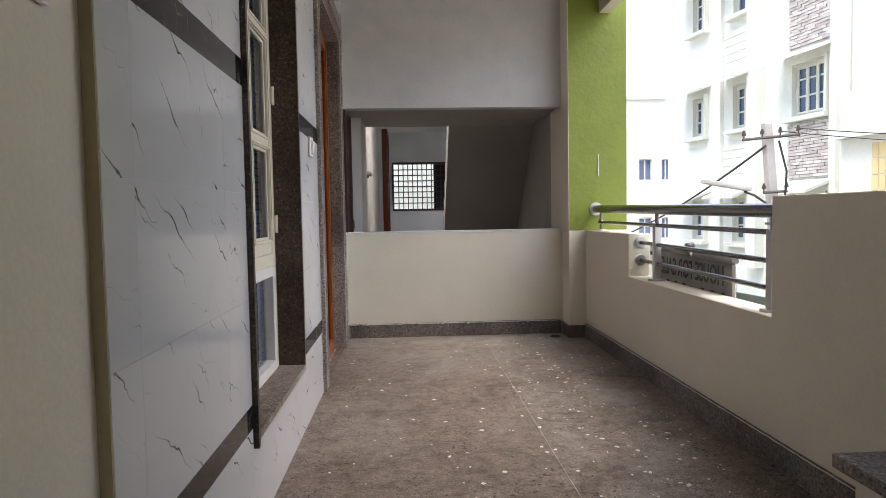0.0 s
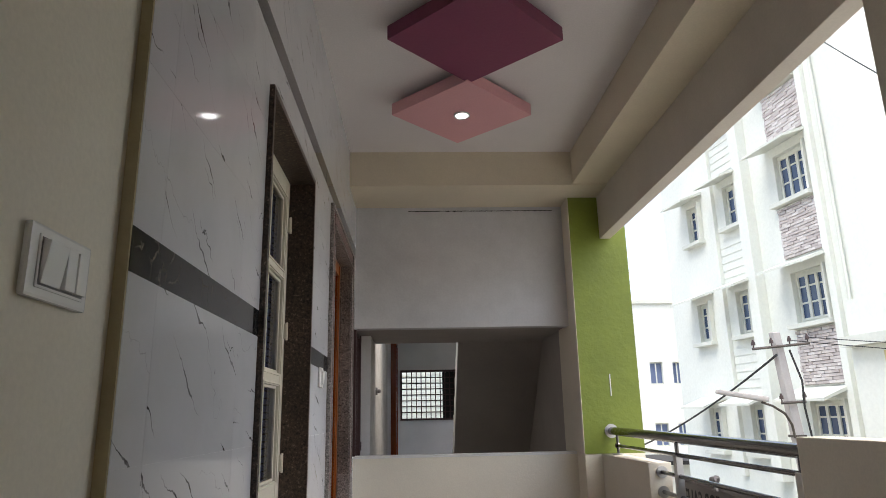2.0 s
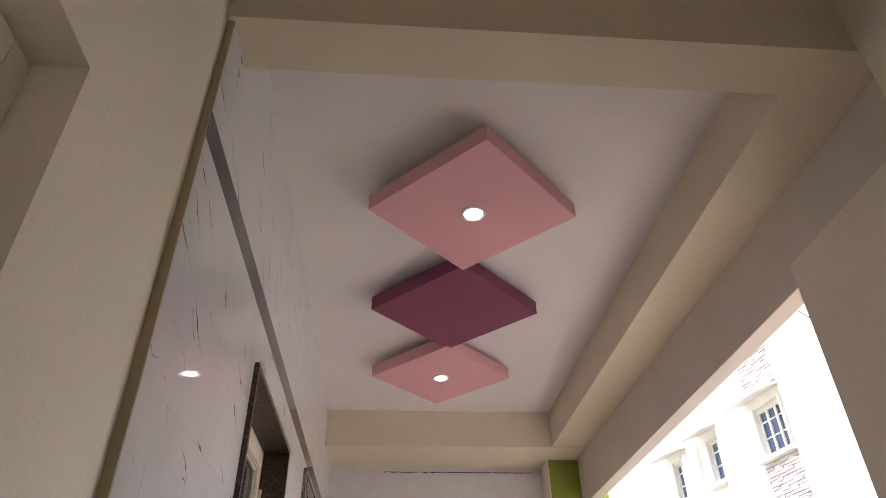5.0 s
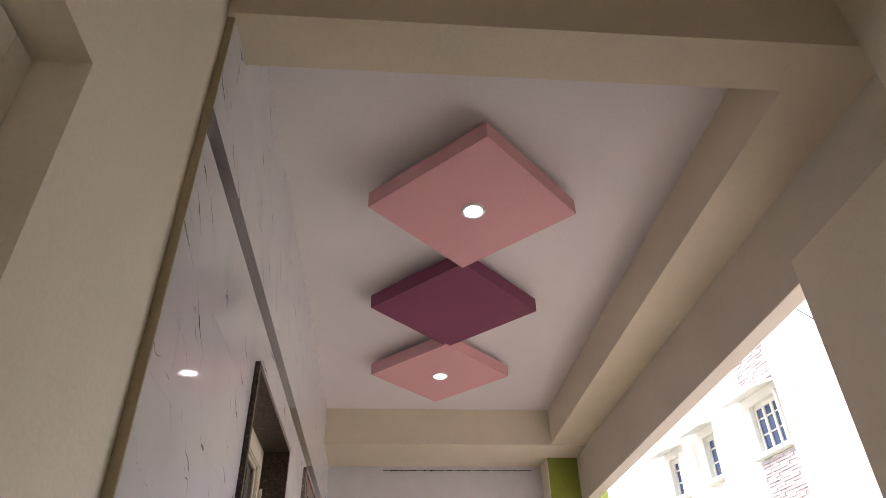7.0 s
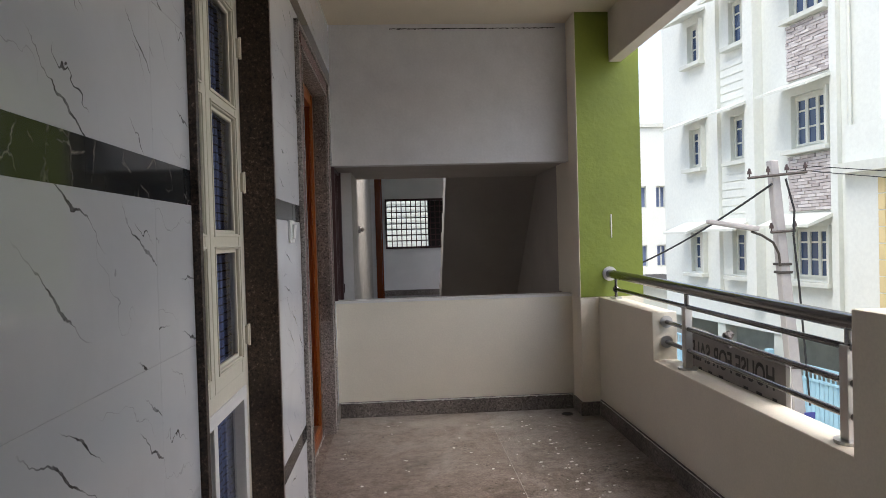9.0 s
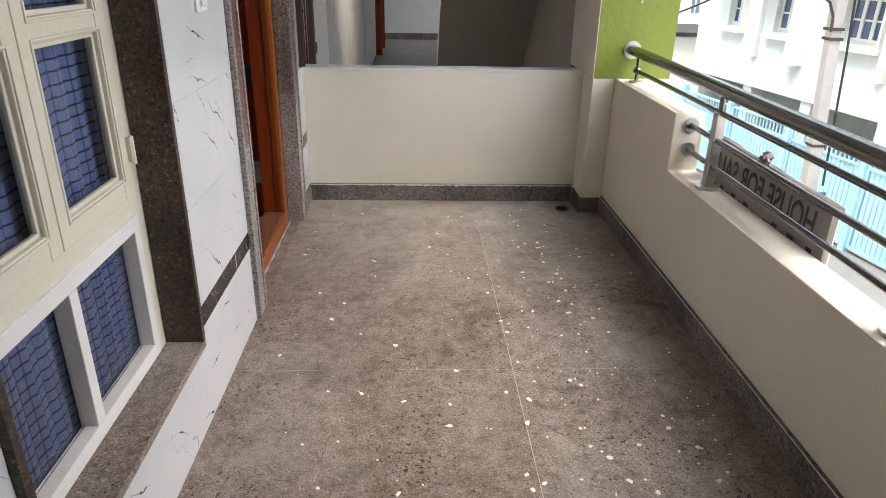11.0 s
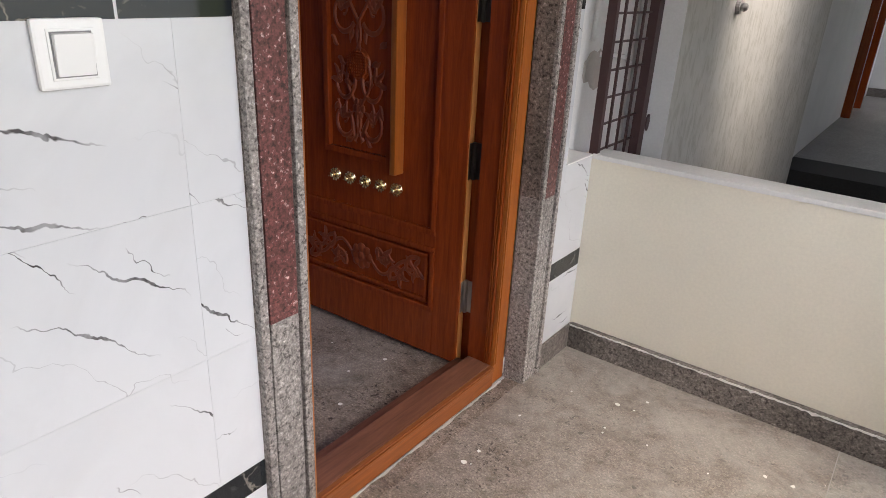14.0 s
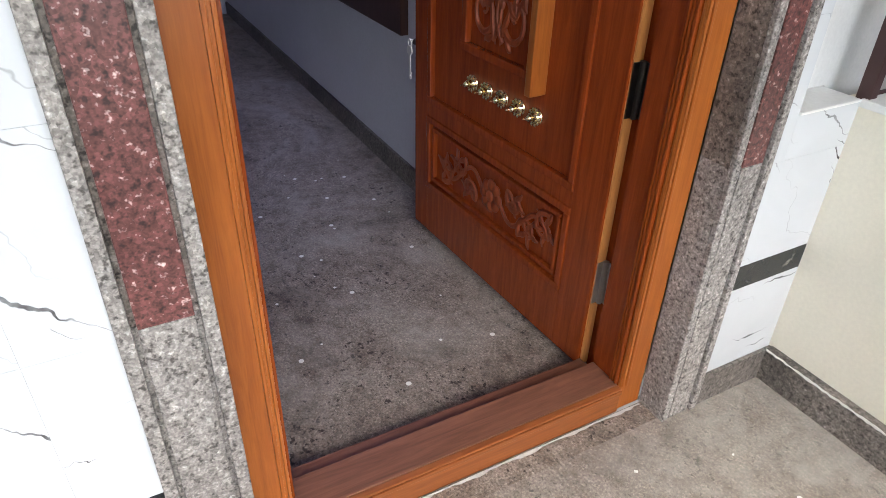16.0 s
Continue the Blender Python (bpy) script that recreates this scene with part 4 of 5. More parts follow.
for _ in range(40):
    drop(rng.uniform(0.1, 1.85), rng.uniform(2.4, 4.6), rng.choice((0.003, 0.006, 0.008)), rng.choice((1, 1.3, 1.8)))
drops_ob = tagged(obj("paint_drops", drops, M_DROPS), "dried white paint drops on the granite floor", "paint drops", "", "stuff")
rd = bmesh.new()
for _ in range(70):
    x, y, r = rng.uniform(-2.2, -0.4), rng.uniform(4.6, 6.2), rng.choice((0.004, 0.006, 0.009))
    bmesh.ops.create_circle(rd, cap_ends=True, segments=8, radius=r, matrix=Matrix.Translation((x, y, 0.0012)))
tagged(obj("paint_drops", rd, M_DROPS), "dried paint specks on the room floor", "paint drops", "", "stuff")
drain = empty("floor_drain", "small round steel floor drain beside the column", "drain", (1.68, 6.62, 0))
dm = bmesh.new()
tube(dm, [(1.68 + 0.04 * math.cos(a), 6.62 + 0.04 * math.sin(a), 0.001) for a in (k * math.pi / 12 for k in range(25))], 0.004, 6)
part("rim", dm, M_BLACKM, drain)
part("hole", cyl(bmesh.new(), (1.68, 6.62, -0.001), (1.68, 6.62, 0.0015), 0.037, 20), M_DARK, drain)

# ---- granite topped ledge ----
ledge = empty("ledge", "low cream ledge with a thick granite top", "ledge", (1.68, 2.3, 0))
part("body", B((1.495, PX, 1.8, 2.77, 0, 0.415)), M_CREAM, ledge)
part("granite_top", B((1.463, PX, 1.76, 2.81, 0.415, 0.45), bev=0.008), M_SKIRT, ledge, "worn grey granite slab top")

# ---- ceiling panels with downlights ----
def panel(cx, cy, h, z, m, label, lamp):
    p = empty("ceiling_panel", label, "ceiling panel", (cx, cy, CEIL))
    bm = bmesh.new()
    box(bm, -h, h, -h, h, z, z + 0.08, bev=0.002)
    bm.transform(Matrix.Translation((cx, cy, 0)) @ Matrix.Rotation(radians(45), 4, "Z"))
    part("board", bm, m, p)
    bm = bmesh.new()
    box(bm, -h * 0.45, h * 0.45, -h * 0.45, h * 0.45, z + 0.08, CEIL)
    bm.transform(Matrix.Translation((cx, cy, 0)) @ Matrix.Rotation(radians(45), 4, "Z"))
    part("mount", bm, M_CEIL, p)
    if lamp:
        d = empty("downlight", "small round lit recessed ceiling downlight", "downlight", (cx, cy, z), "downlights")
        rg = bmesh.new()
        tube(rg, [(cx + 0.047 * math.cos(a), cy + 0.047 * math.sin(a), z - 0.002) for a in (k * math.pi / 16 for k in range(33))], 0.008, 8)
        part("bezel", rg, M_PLASTIC, d, "", True)
        part("diffuser", cyl(bmesh.new(), (cx, cy, z - 0.004), (cx, cy, z + 0.002), 0.042, 24), M_GLOW, d)
panel(0.83, 3.525, 0.329, 3.066, M_PINK, "pink painted square panel hung under the ceiling", True)
panel(0.832, 4.445, 0.33, 3.086, M_PURPLE, "dark maroon painted square panel hung under the ceiling", False)
panel(0.818, 5.325, 0.325, 3.079, M_PINK, "pink painted square panel hung under the ceiling", True)

strip = tagged(obj("tape_strip", B((2.018, 2.026, 6.555, 6.5598, 1.29, 1.46), bev=0.001), M_DROPS), "pale strip of tape on the green column", "tape")

# ---- switches ----
def switch(x, y0, y1, z0, z1, label, gangs):
    """gangs: a tilt in degrees and a share of the width for each rocker."""
    s = empty("light_switch", label, "switch", (x, (y0 + y1) / 2, (z0 + z1) / 2))
    part("plate", B((x, x + 0.012, y0, y1, z0, z1), bev=0.005), M_PLASTIC, s)
    part("inner_frame", B((x + 0.0115, x + 0.0145, y0 + 0.018, y1 - 0.018, z0 + 0.014, z1 - 0.014), bev=0.0015), M_PLASTIC, s)
    a = y0 + 0.022
    for tilt, share in gangs:
        w = (y1 - y0 - 0.044) * share
        # grey backing gives the shade around the rocker by colour
        part("gap_shade", B((x + 0.014, x + 0.015, a, a + w, z0 + 0.018, z1 - 0.018)), M_DARKG, s)
        bm = B((-0.004, 0.007, -w / 2 + 0.0025, w / 2 - 0.0025, -(z1 - z0) / 2 + 0.0205, (z1 - z0) / 2 - 0.0205), bev=0.0015)
        bm.transform(Matrix.Translation((x + 0.015, a + w / 2, (z0 + z1) / 2)) @ Matrix.Rotation(radians(tilt), 4, "Y"))
        part("rocker", bm, M_PLASTIC, s)
        a += w
switch(-0.0225, 2.212, 2.376, 1.324, 1.426, "white plastic switch plate with one raised wide rocker", ((8, 0.46), (0, 0.27), (0, 0.27)))
switch(0.0005, 4.795, 4.90, 1.318, 1.42, "white plastic switch plate with one wide rocker", ((5, 1.0),))

# ---- steel railing ----
RXX = 2.0
rail = empty("railing", "stainless steel railing with round bars over the parapet", "railing", (RXX, 5.2, 0.594))
bm = cyl(bmesh.new(), (RXX, 6.556, 1.028), (RXX, 3.873, 1.0), 0.03, 20)
part("handrail", bm, M_STEEL, rail, "", True)
part("wall_flange", cyl(bmesh.new(), (RXX, 6.559, 1.028), (RXX, 6.548, 1.028), 0.052, 20), M_STEEL2, rail)
for z, ya in ((0.925, 6.45), (0.805, 5.549), (0.69, 5.549)):
    part("bar", cyl(bmesh.new(), (RXX, ya, z), (RXX, 3.873, z - 0.012), 0.0125, 12), M_STEEL, rail, "", True)
    if ya < 6:
        part("bar_flange", cyl(bmesh.new(), (RXX, 5.549, z), (RXX, 5.538, z), 0.035, 16), M_STEEL2, rail)
for y in (5.27, 4.0):
    p = part("post", B((RXX - 0.02, RXX + 0.02, y - 0.022, y + 0.022, 0.587, 0.92), bev=0.003), M_STEEL2, rail)
    part("base_flange", cyl(bmesh.new(), (RXX, y, 0.5845), (RXX, y, 0.597), 0.05, 20), M_STEEL2, p)
    part("spigot", cyl(bmesh.new(), (RXX, y, 0.92), (RXX, y, 1.0), 0.012, 12), M_STEEL, p)
p = part("end_bracket", cyl(bmesh.new(), (RXX, 6.42, 0.86), (RXX, 6.42, 1.01), 0.010, 12), M_STEEL, rail)
part("base_flange", cyl(bmesh.new(), (RXX, 6.42, 0.859), (RXX, 6.42, 0.87), 0.04, 20), M_STEEL2, p)
part("collar", ball(bmesh.new(), (RXX, 6.42, 0.925), 0.024, 12), M_STEEL, p)

# ---- banner tied outside the railing ----
def text_mesh(body, size, m):
    c = bpy.data.curves.new("lettering", "FONT")
    c.body, c.size, c.align_x, c.align_y, c.extrude = body, size, "CENTER", "CENTER", 0.0006
    c.offset = 0.002
    t = new("lettering", c)
    bpy.context.view_layer.update()
    me = bpy.data.meshes.new_from_object(t.evaluated_get(bpy.context.evaluated_depsgraph_get()))
    bpy.data.objects.remove(t)
    bm = bmesh.new()
    bm.from_mesh(me)
    bm.transform(m)
    return bm
banner = empty("sale_banner", "grey cloth sale banner tied outside the railing", "banner", (2.1, 5.0, 0.34))
bm = bmesh.new()
N, Q = 28, 6
grid = [[bm.verts.new((2.098 + 0.010 * math.sin(i * 0.7) * (j / Q) + 0.004 * math.sin(i * 1.9 + j), 4.50 + 1.02 * i / N, 0.755 - 0.012 * math.sin(math.pi * i / N) - 0.42 * j / Q + 0.02 * i / N)) for j in range(Q + 1)] for i in range(N + 1)]
for i in range(N):
    for j in range(Q):
        bm.faces.new((grid[i][j], grid[i + 1][j], grid[i + 1][j + 1], grid[i][j + 1]))
cloth = part("cloth", bm, M_BANNER, banner, "", True)
sm = cloth.modifiers.new("thick", "SOLIDIFY")
sm.thickness = 0.003
bm = bmesh.new()
tube(bm, [(2.095 + 0.006 * math.sin(k * 0.9), 4.50 + 1.02 * k / 20, 0.755 + 0.02 * k / 20) for k in range(21)], 0.018, 8)
part("rolled_hem", bm, M_BANNER, banner, "", True)
# the lettering faces the street, so it shows reversed through the cloth
face = Matrix(((0, 0, -1, 2.079), (0.74, 0, 0, 4.99), (0, 1, 0, 0.668), (0, 0, 0, 1)))
part("lettering", text_mesh("HOUSE FOR SALE", 0.142, face), M_INK, banner)
for k in range(15):
    if k not in (1, 6):
        part("unreadable_letter", B((2.078, 2.0795, 4.57 + k * 0.059, 4.603 + k * 0.059 + 0.006 * (k % 3), 0.49, 0.59 - 0.012 * (k % 2))), M_INK, banner)
bm = bmesh.new()
for k in range(4):
    tube(bm, [(2.045 + 0.015 * k, 4.93 + 0.02 * k + 0.03 * math.sin(a * 2 + k), 0.79 + 0.03 * math.cos(a + k)) for a in (q * 0.5 for q in range(13))], 0.009, 6)
part("cloth_knot", bm, M_BANNER, banner, "", True)
part("torn_edge", B((2.092, 2.0965, 4.492, 4.525, 0.35, 0.745), bev=0.001), M_DROPS, banner, "pale torn cloth edge")

# ---- stairwell and corridor beyond the half wall ----
setting("floor_landing", B((-0.1, 2.3, END + 0.12, 10.4, -0.6, -0.45)), M_FLOOR, "grey granite landing floor")
setting("floor_corridor", B((-1.2, 2.6, 11.58, 17.2, -0.15, 0.0)), M_TILEF, "grey tiled corridor floor")
setting("wall_stair_left", B((-0.27, -0.1, 6.53, END, 0.872, 1.875), (-0.27, -0.1, END, 7.335, -0.45, 2.2), (-0.1, 0.0995, 7.325, 7.335, -0.45, 1.878)), M_WHITEP, "pale blue white plaster wall with a broken patch")
setting("wall_stair_rough", B((-0.27, 0.1, 7.3355, 11.0, -0.45, 2.2)), M_ROUGHW, "rough streaked plaster wall by the stairs")
setting("wall_corridor_left", B((-0.1, 0.02, 11.0, 14.6, -0.15, 2.95), (-0.1, 0.02, 15.6, 17.2, 0, 2.95), (-0.1, 0.02, 14.6, 15.6, 2.69, 2.95)), M_WHITEP, "white corridor wall")
fw = bmesh.new()
for a, b, c, d in cells([(0.18, 1.53, 1.125, 2.22)], -0.1, 2.6, 0, 2.95):
    box(fw, a, b, 17.2, 17.35, c, d)
setting("wall_corridor_end", fw, M_WHITEP, "white corridor end wall with a barred window")
skirting("baseboard_corridor", B((0.03, 2.6, 17.18, 17.199, 0, 0.13)))
# unseen slab added to block sky light; slot at y 8.0-9.1 left open
setting("ceiling_stairwell", B((-0.27, 2.0, 9.1, 10.849, 2.95, 3.1)), M_WHITEP, "unseen white slab added over the stairs to hold back sky light")
setting("ceiling_corridor", B((-0.25, 2.75, 10.85, 17.35, 2.95, 3.1)), M_WHITEP, "white corridor ceiling")
setting("landing_slab", B((-0.1, 1.77, END + 0.12, 8.0, 1.88, 2.05)), M_PRIMER2, "plastered underside of the stair landing, greyed for its shade")
setting("wall_stair_right", B((1.79, 2.0, 7.2, 11.0, -0.6, 2.95)), M_PRIMER2, "plaster stairwell wall, greyed for its shade")
# opening at y 14.2-17.0 is out of view, added to light the corridor
setting("wall_corridor_right", B((2.6, 2.75, 11.0, 17.35, 0, 0.9), (2.0, 2.6, 10.85, 11.0, -0.15, 2.95), (2.6, 2.75, 11.0, 14.2, 0.9, 2.95), (2.6, 2.75, 17.0, 17.35, 0.9, 2.95), (2.6, 2.75, 14.2, 17.0, 2.3, 2.95)), M_WHITEP, "white corridor wall with an unseen opening added for daylight")

steps = empty("entry_steps", "three dark stone steps up to the corridor", "steps", (1.0, 10.7, -0.45))
for y0, y1, z in ((10.4, 11.0, -0.30), (10.7, 11.0, -0.15), (11.0, 11.579, 0.0)):
    part("step", B((0.101 if y0 < 11 else 0.021, 1.789 if y0 < 11 else 2.599, y0, y1, z - 0.15, z), bev=0.006), M_DKSTONE, steps)

flight = empty("stair_flight", "plastered concrete stair flight seen from below, greyed for its shade", "stairs", (1.36, 9.0, -0.45))
bm = bmesh.new()
FY0, FZ0, FY1, FZ1 = 8.0, 1.88, 10.35, -0.42
prof = [(FY0, FZ0), (FY1, FZ1), (FY1 + 0.25, FZ1), (FY0, FZ0 + 0.28)]
for x in (0.93, 1.788):
    prof_v = [bm.verts.new((x, y, z)) for y, z in prof]
    bm.faces.new(prof_v)
vs = list(bm.verts)
for k in range(4):
    bm.faces.new((vs[k], vs[(k + 1) % 4], vs[4 + (k + 1) % 4], vs[4 + k]))
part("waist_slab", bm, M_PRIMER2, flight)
for k in range(13):
    f = k / 13
    y = FY0 + (FY1 + 0.25 - FY0) * f
    z = FZ0 + 0.28 + (FZ1 - FZ0 - 0.28) * f
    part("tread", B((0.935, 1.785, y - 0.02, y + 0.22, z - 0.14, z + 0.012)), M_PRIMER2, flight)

gate = empty("metal_gate", "dark maroon iron bar gate standing open by the wall", "gate", (0.0, 7.05, -0.45))
part("gate_frame", B((-0.02, 0.015, 6.805, 6.835, -0.42, 1.87), (-0.02, 0.02, 7.225, 7.285, -0.45, 1.87), (-0.015, 0.01, 6.835, 7.225, 1.845, 1.87), (-0.015, 0.01, 6.835, 7.225, -0.42, -0.39), bev=0.003), M_IRON, gate)
for k in range(3):
    y = 6.925 + k * 0.097
    part("bar", B((-0.006, 0.004, y, y + 0.011, -0.39, 1.845), bev=0.001), M_IRON, gate)
for k in range(1, 21):
    z = -0.4 + k * 0.1055
    part("cross_bar", B((-0.011, -0.006, 6.835, 7.225, z, z + 0.009)), M_IRON, gate)
patch = bmesh.new()
rg2 = random.Random(3)
ring = [(6.93 + (0.10 + rg2.uniform(-0.03, 0.03)) * math.cos(a), 1.18 + (0.075 + rg2.uniform(-0.02, 0.02)) * math.sin(a)) for a in (k * math.pi / 9 for k in range(18))]
f0 = [patch.verts.new((-0.099, y, z)) for y, z in ring]
f1 = [patch.verts.new((-0.092, 6.93 + (y - 6.93) * 0.92, 1.18 + (z - 1.18) * 0.92)) for y, z in ring]
for k in range(18):
    patch.faces.new((f0[k], f0[(k + 1) % 18], f1[(k + 1) % 18], f1[k]))
patch.faces.new(f1)
tagged(obj("broken_patch", patch, M_PRIMER2), "broken grey mortar patch in the stair wall", "wall damage")
pp = bmesh.new()
tube(pp, [(-0.09, 6.95, 1.235), (-0.07, 7.03, 1.23), (-0.06, 7.14, 1.215), (-0.07, 7.22, 1.19)], 0.011, 8)
tagged(obj("conduit_pipe", pp, M_PLASTIC, True), "short bent white conduit pipe on the wall", "pipe")
pp = bmesh.new()
tube(pp, [(-0.088, 6.87, 1.85), (-0.088, 6.87, 1.33), (-0.088, 6.87, 1.29)], 0.012, 8)
tagged(obj("conduit_pipe", pp, M_WHITEP, True), "pale vertical conduit pipe on the wall", "pipe")
bp = bmesh.new()
for k in range(26):
    a, r = k * 2.4, 0.006 * math.sqrt(k)
    ball(bp, (0.022, 7.30 + 0.5 * r * math.cos(a), 0.93 + r * math.sin(a)), 0.012, 6, (0.4, 1, 1))
tagged(obj("welded_lock", bp, M_IRON), "burnt blackened weld lump on the gate post", "lock")

cdoor = empty("corridor_door_frame", "orange varnished wooden door frame in the corridor", "door frame", (0.08, 15.1, 0))
part("post", B((0.021, 0.13, 14.52, 14.62, 0, 2.7), bev=0.004), M_TEAKM, cdoor)
part("post", B((0.021, 0.13, 15.58, 15.68, 0, 2.7), bev=0.004), M_TEAKM, cdoor)
part("head", B((0.021, 0.13, 14.62, 15.58, 2.6, 2.7), bev=0.004), M_TEAKM, cdoor)
part("leaf", B((-0.06, -0.02, 14.62, 15.58, 0, 2.6)), M_TEAK, cdoor)
fan = empty("wall_lamp", "small round grey wall lamp holder", "lamp", (0.1, 8.1, 1.42))
bm = cyl(bmesh.new(), (0.099, 8.1, 1.42), (0.12, 8.1, 1.42), 0.035, 16)
part("holder", bm, M_CONC, fan)
part("bulb", ball(bmesh.new(), (0.135, 8.1, 1.42), 0.022, 12), M_CONC, fan)

gw = empty("barred_window", "dark iron grid window with a sliding glass pane", "window", (0.86, 17.2, 1.12))
part("frame", B((0.18, 1.53, 17.17, 17.22, 1.09, 1.135), (0.18, 1.53, 17.17, 17.22, 2.19, 2.24), (0.15, 0.19, 17.17, 17.22, 1.09, 2.24), (1.51, 1.55, 17.17, 17.22, 1.09, 2.24)), M_IRON, gw)
for k in range(11):
    x = 0.29 + k * 0.112
    part("bar", B((x, x + 0.024, 17.18, 17.196, 1.135, 2.19)), M_IRON, gw)
for k in range(7):
    z = 1.26 + k * 0.132
    part("bar", B((0.19, 1.51, 17.196, 17.208, z, z + 0.024)), M_IRON, gw)
part("shutter", B((1.14, 1.51, 17.23, 17.27, 1.135, 2.19)), M_DKSTONE, gw, "dark half of the sliding window")
bw = setting("backdrop_neighbour", B((-3, 5, 20.5, 20.7, -3.6, 6)), M_WHITEB, "pale neighbouring wall")
bs = bmesh.new()
for k in range(14):
    box(bs, -1.0, 3.0, 20.46, 20.5, 0.6 + k * 0.17, 0.66 + k * 0.17)
tagged(obj("louvre_slats", bs, M_WOUT), "pale horizontal louvres outside the barred window", "louvre", "", "stuff")

# ---- outdoors ----
GZ = -3.6
setting("ground", B((-400, 400, -400, 600, GZ - 0.3, GZ)), M_GROUND, "pale dusty street ground")
setting("road", B((3.6, 7.4, -60, 80, GZ, GZ + 0.004)), M_ROAD, "grey worn concrete street")
own = setting("facade_below", B((-0.3, 2.1, -2.15, END + 0.4, GZ, -0.2), (-5.34, -0.3, 2.4, 6.76, GZ, -0.15), (-1.3, 2.75, 7.2, 17.4, GZ, -0.6)), M_CREAM, "cream lower storey")

HX, HY, HA = 9.9, 16.56, radians(8)
HM = Matrix.Translation((HX, HY, 0)) @ Matrix.Rotation(HA + radians(90), 4, "Z")
# local axes: x along the facade away from the viewer, y towards the street, z up
def HB(*boxes, bev=0.0):
    bm = B(*boxes, bev=bev)
    bm.transform(HM)
    return bm

house = empty("apartment_building", "tall white apartment building with window hoods", "building", (HX, HY, GZ))
cols = (("A", -0.62, 0.46, 1.25), ("B", 1.98, 2.75, 1.2), ("C", 4.05, 4.72, 1.15))
ROWS = 5
holes = []
for name, u0, u1, hgt in cols:
    for k in range(ROWS):
        holes.append((u0, u1, 0.10 + 3.08 * k, 0.10 + 3.08 * k + hgt))
bm = bmesh.new()
us = sorted({-2.05, 6.15, *(h[k] for h in holes for k in (0, 1))})
zs_ = sorted({-1.3, 16.2, *(h[k] for h in holes for k in (2, 3))})
for a, b in zip(us, us[1:]):
    for c, d in zip(zs_, zs_[1:]):
        if not any(h[0] < (a + b) / 2 < h[1] and h[2] < (c + d) / 2 < h[3] for h in holes):
            box(bm, a, b, -0.25, 0.0, c, d)
bmesh.ops.remove_doubles(bm, verts=bm.verts, dist=0.001)
bm.transform(HM)
wall_h = part("wall", bm, M_WHITEB, house)
for bx in ((-2.05, -1.8, -9, -0.25, GZ, 16.2), (5.9, 6.15, -9, -0.25, GZ, 16.2), (-1.8, 5.9, -9, -8.75, GZ, 16.2)):
    part("side_wall", HB(bx), M_WHITEB, house)
# dark sheet stands in for the unlit rooms behind the windows
part("dark_inner_sheet", HB((-1.8, 5.9, -1.2, -1.1, -0.55, 16.2)), M_DARKROOM, house)
part("floor_slab", HB((-1.8, 5.9, -8.7, -0.01, -0.75, -0.55)), M_WHITEB, house)
part("roof", HB((-2.2, 6.3, -9.1, 0.15, 16.2, 16.45)), M_WOUT, house)
part("pilaster", HB((1.42, 1.80, 0.001, 0.28, -0.55, 16.2), bev=0.01), M_WHITEB, house)
part("pilaster", HB((3.15, 3.35, 0.001, 0.12, -0.55, 16.2), bev=0.01), M_WHITEB, house)
part("bay_edge", HB((-1.05, -0.85, 0.001, 0.12, -0.55, 16.2), bev=0.01), M_WHITEB, house)
for u0, u1 in ((-2.0, -1.6), (0.9, 1.25), (3.2, 3.55), (5.7, 6.1)):
    part("ground_column", HB((u0, u1, -0.4, -0.05, GZ, -0.75)), M_WOUT, house)
part("ground_back_wall", HB((-1.8, 5.9, -2.0, -1.9, GZ, -0.75)), M_DKPARK, house)
def house_window(u0, u1, z0, z1, panes, open_leaf):
    w = part("window", HB((u0, u1, -0.2, -0.13, z0, z0 + 0.06), (u0, u1, -0.2, -0.13, z1 - 0.06, z1), (u0, u0 + 0.05, -0.2, -0.13, z0 + 0.06, z1 - 0.06), (u1 - 0.05, u1, -0.2, -0.13, z0 + 0.06, z1 - 0.06)), M_WOUT, house)
    n = panes
    step = (u1 - u0 - 0.1) / n
    for i in range(n):
        a = u0 + 0.05 + i * step
        sh = HB((a, a + 0.045, -0.17, -0.11, z0 + 0.06, z1 - 0.06), (a + step - 0.045, a + step, -0.17, -0.11, z0 + 0.06, z1 - 0.06), (a + 0.045, a + step - 0.045, -0.17, -0.11, z0 + 0.06, z0 + 0.11), (a + 0.045, a + step - 0.045, -0.17, -0.11, z1 - 0.13, z1 - 0.06),
            (a + 0.045, a + step - 0.045, -0.16, -0.12, (z0 * 0.62 + z1 * 0.38) - 0.02, (z0 * 0.62 + z1 * 0.38) + 0.02), (a + 0.045, a + step - 0.045, -0.16, -0.12, (z0 * 0.3 + z1 * 0.7) - 0.02, (z0 * 0.3 + z1 * 0.7) + 0.02))
        part("sash", sh, M_WOUT, w)
        part("pane", HB((a + 0.04, a + step - 0.04, -0.15, -0.145, z0 + 0.06, z1 - 0.1)), M_HPANE, w)
    part("curtain", HB((u0 + 0.05, u1 - 0.05, -0.26, -0.25, z0, z1)), M_HCURT, w)
    return w
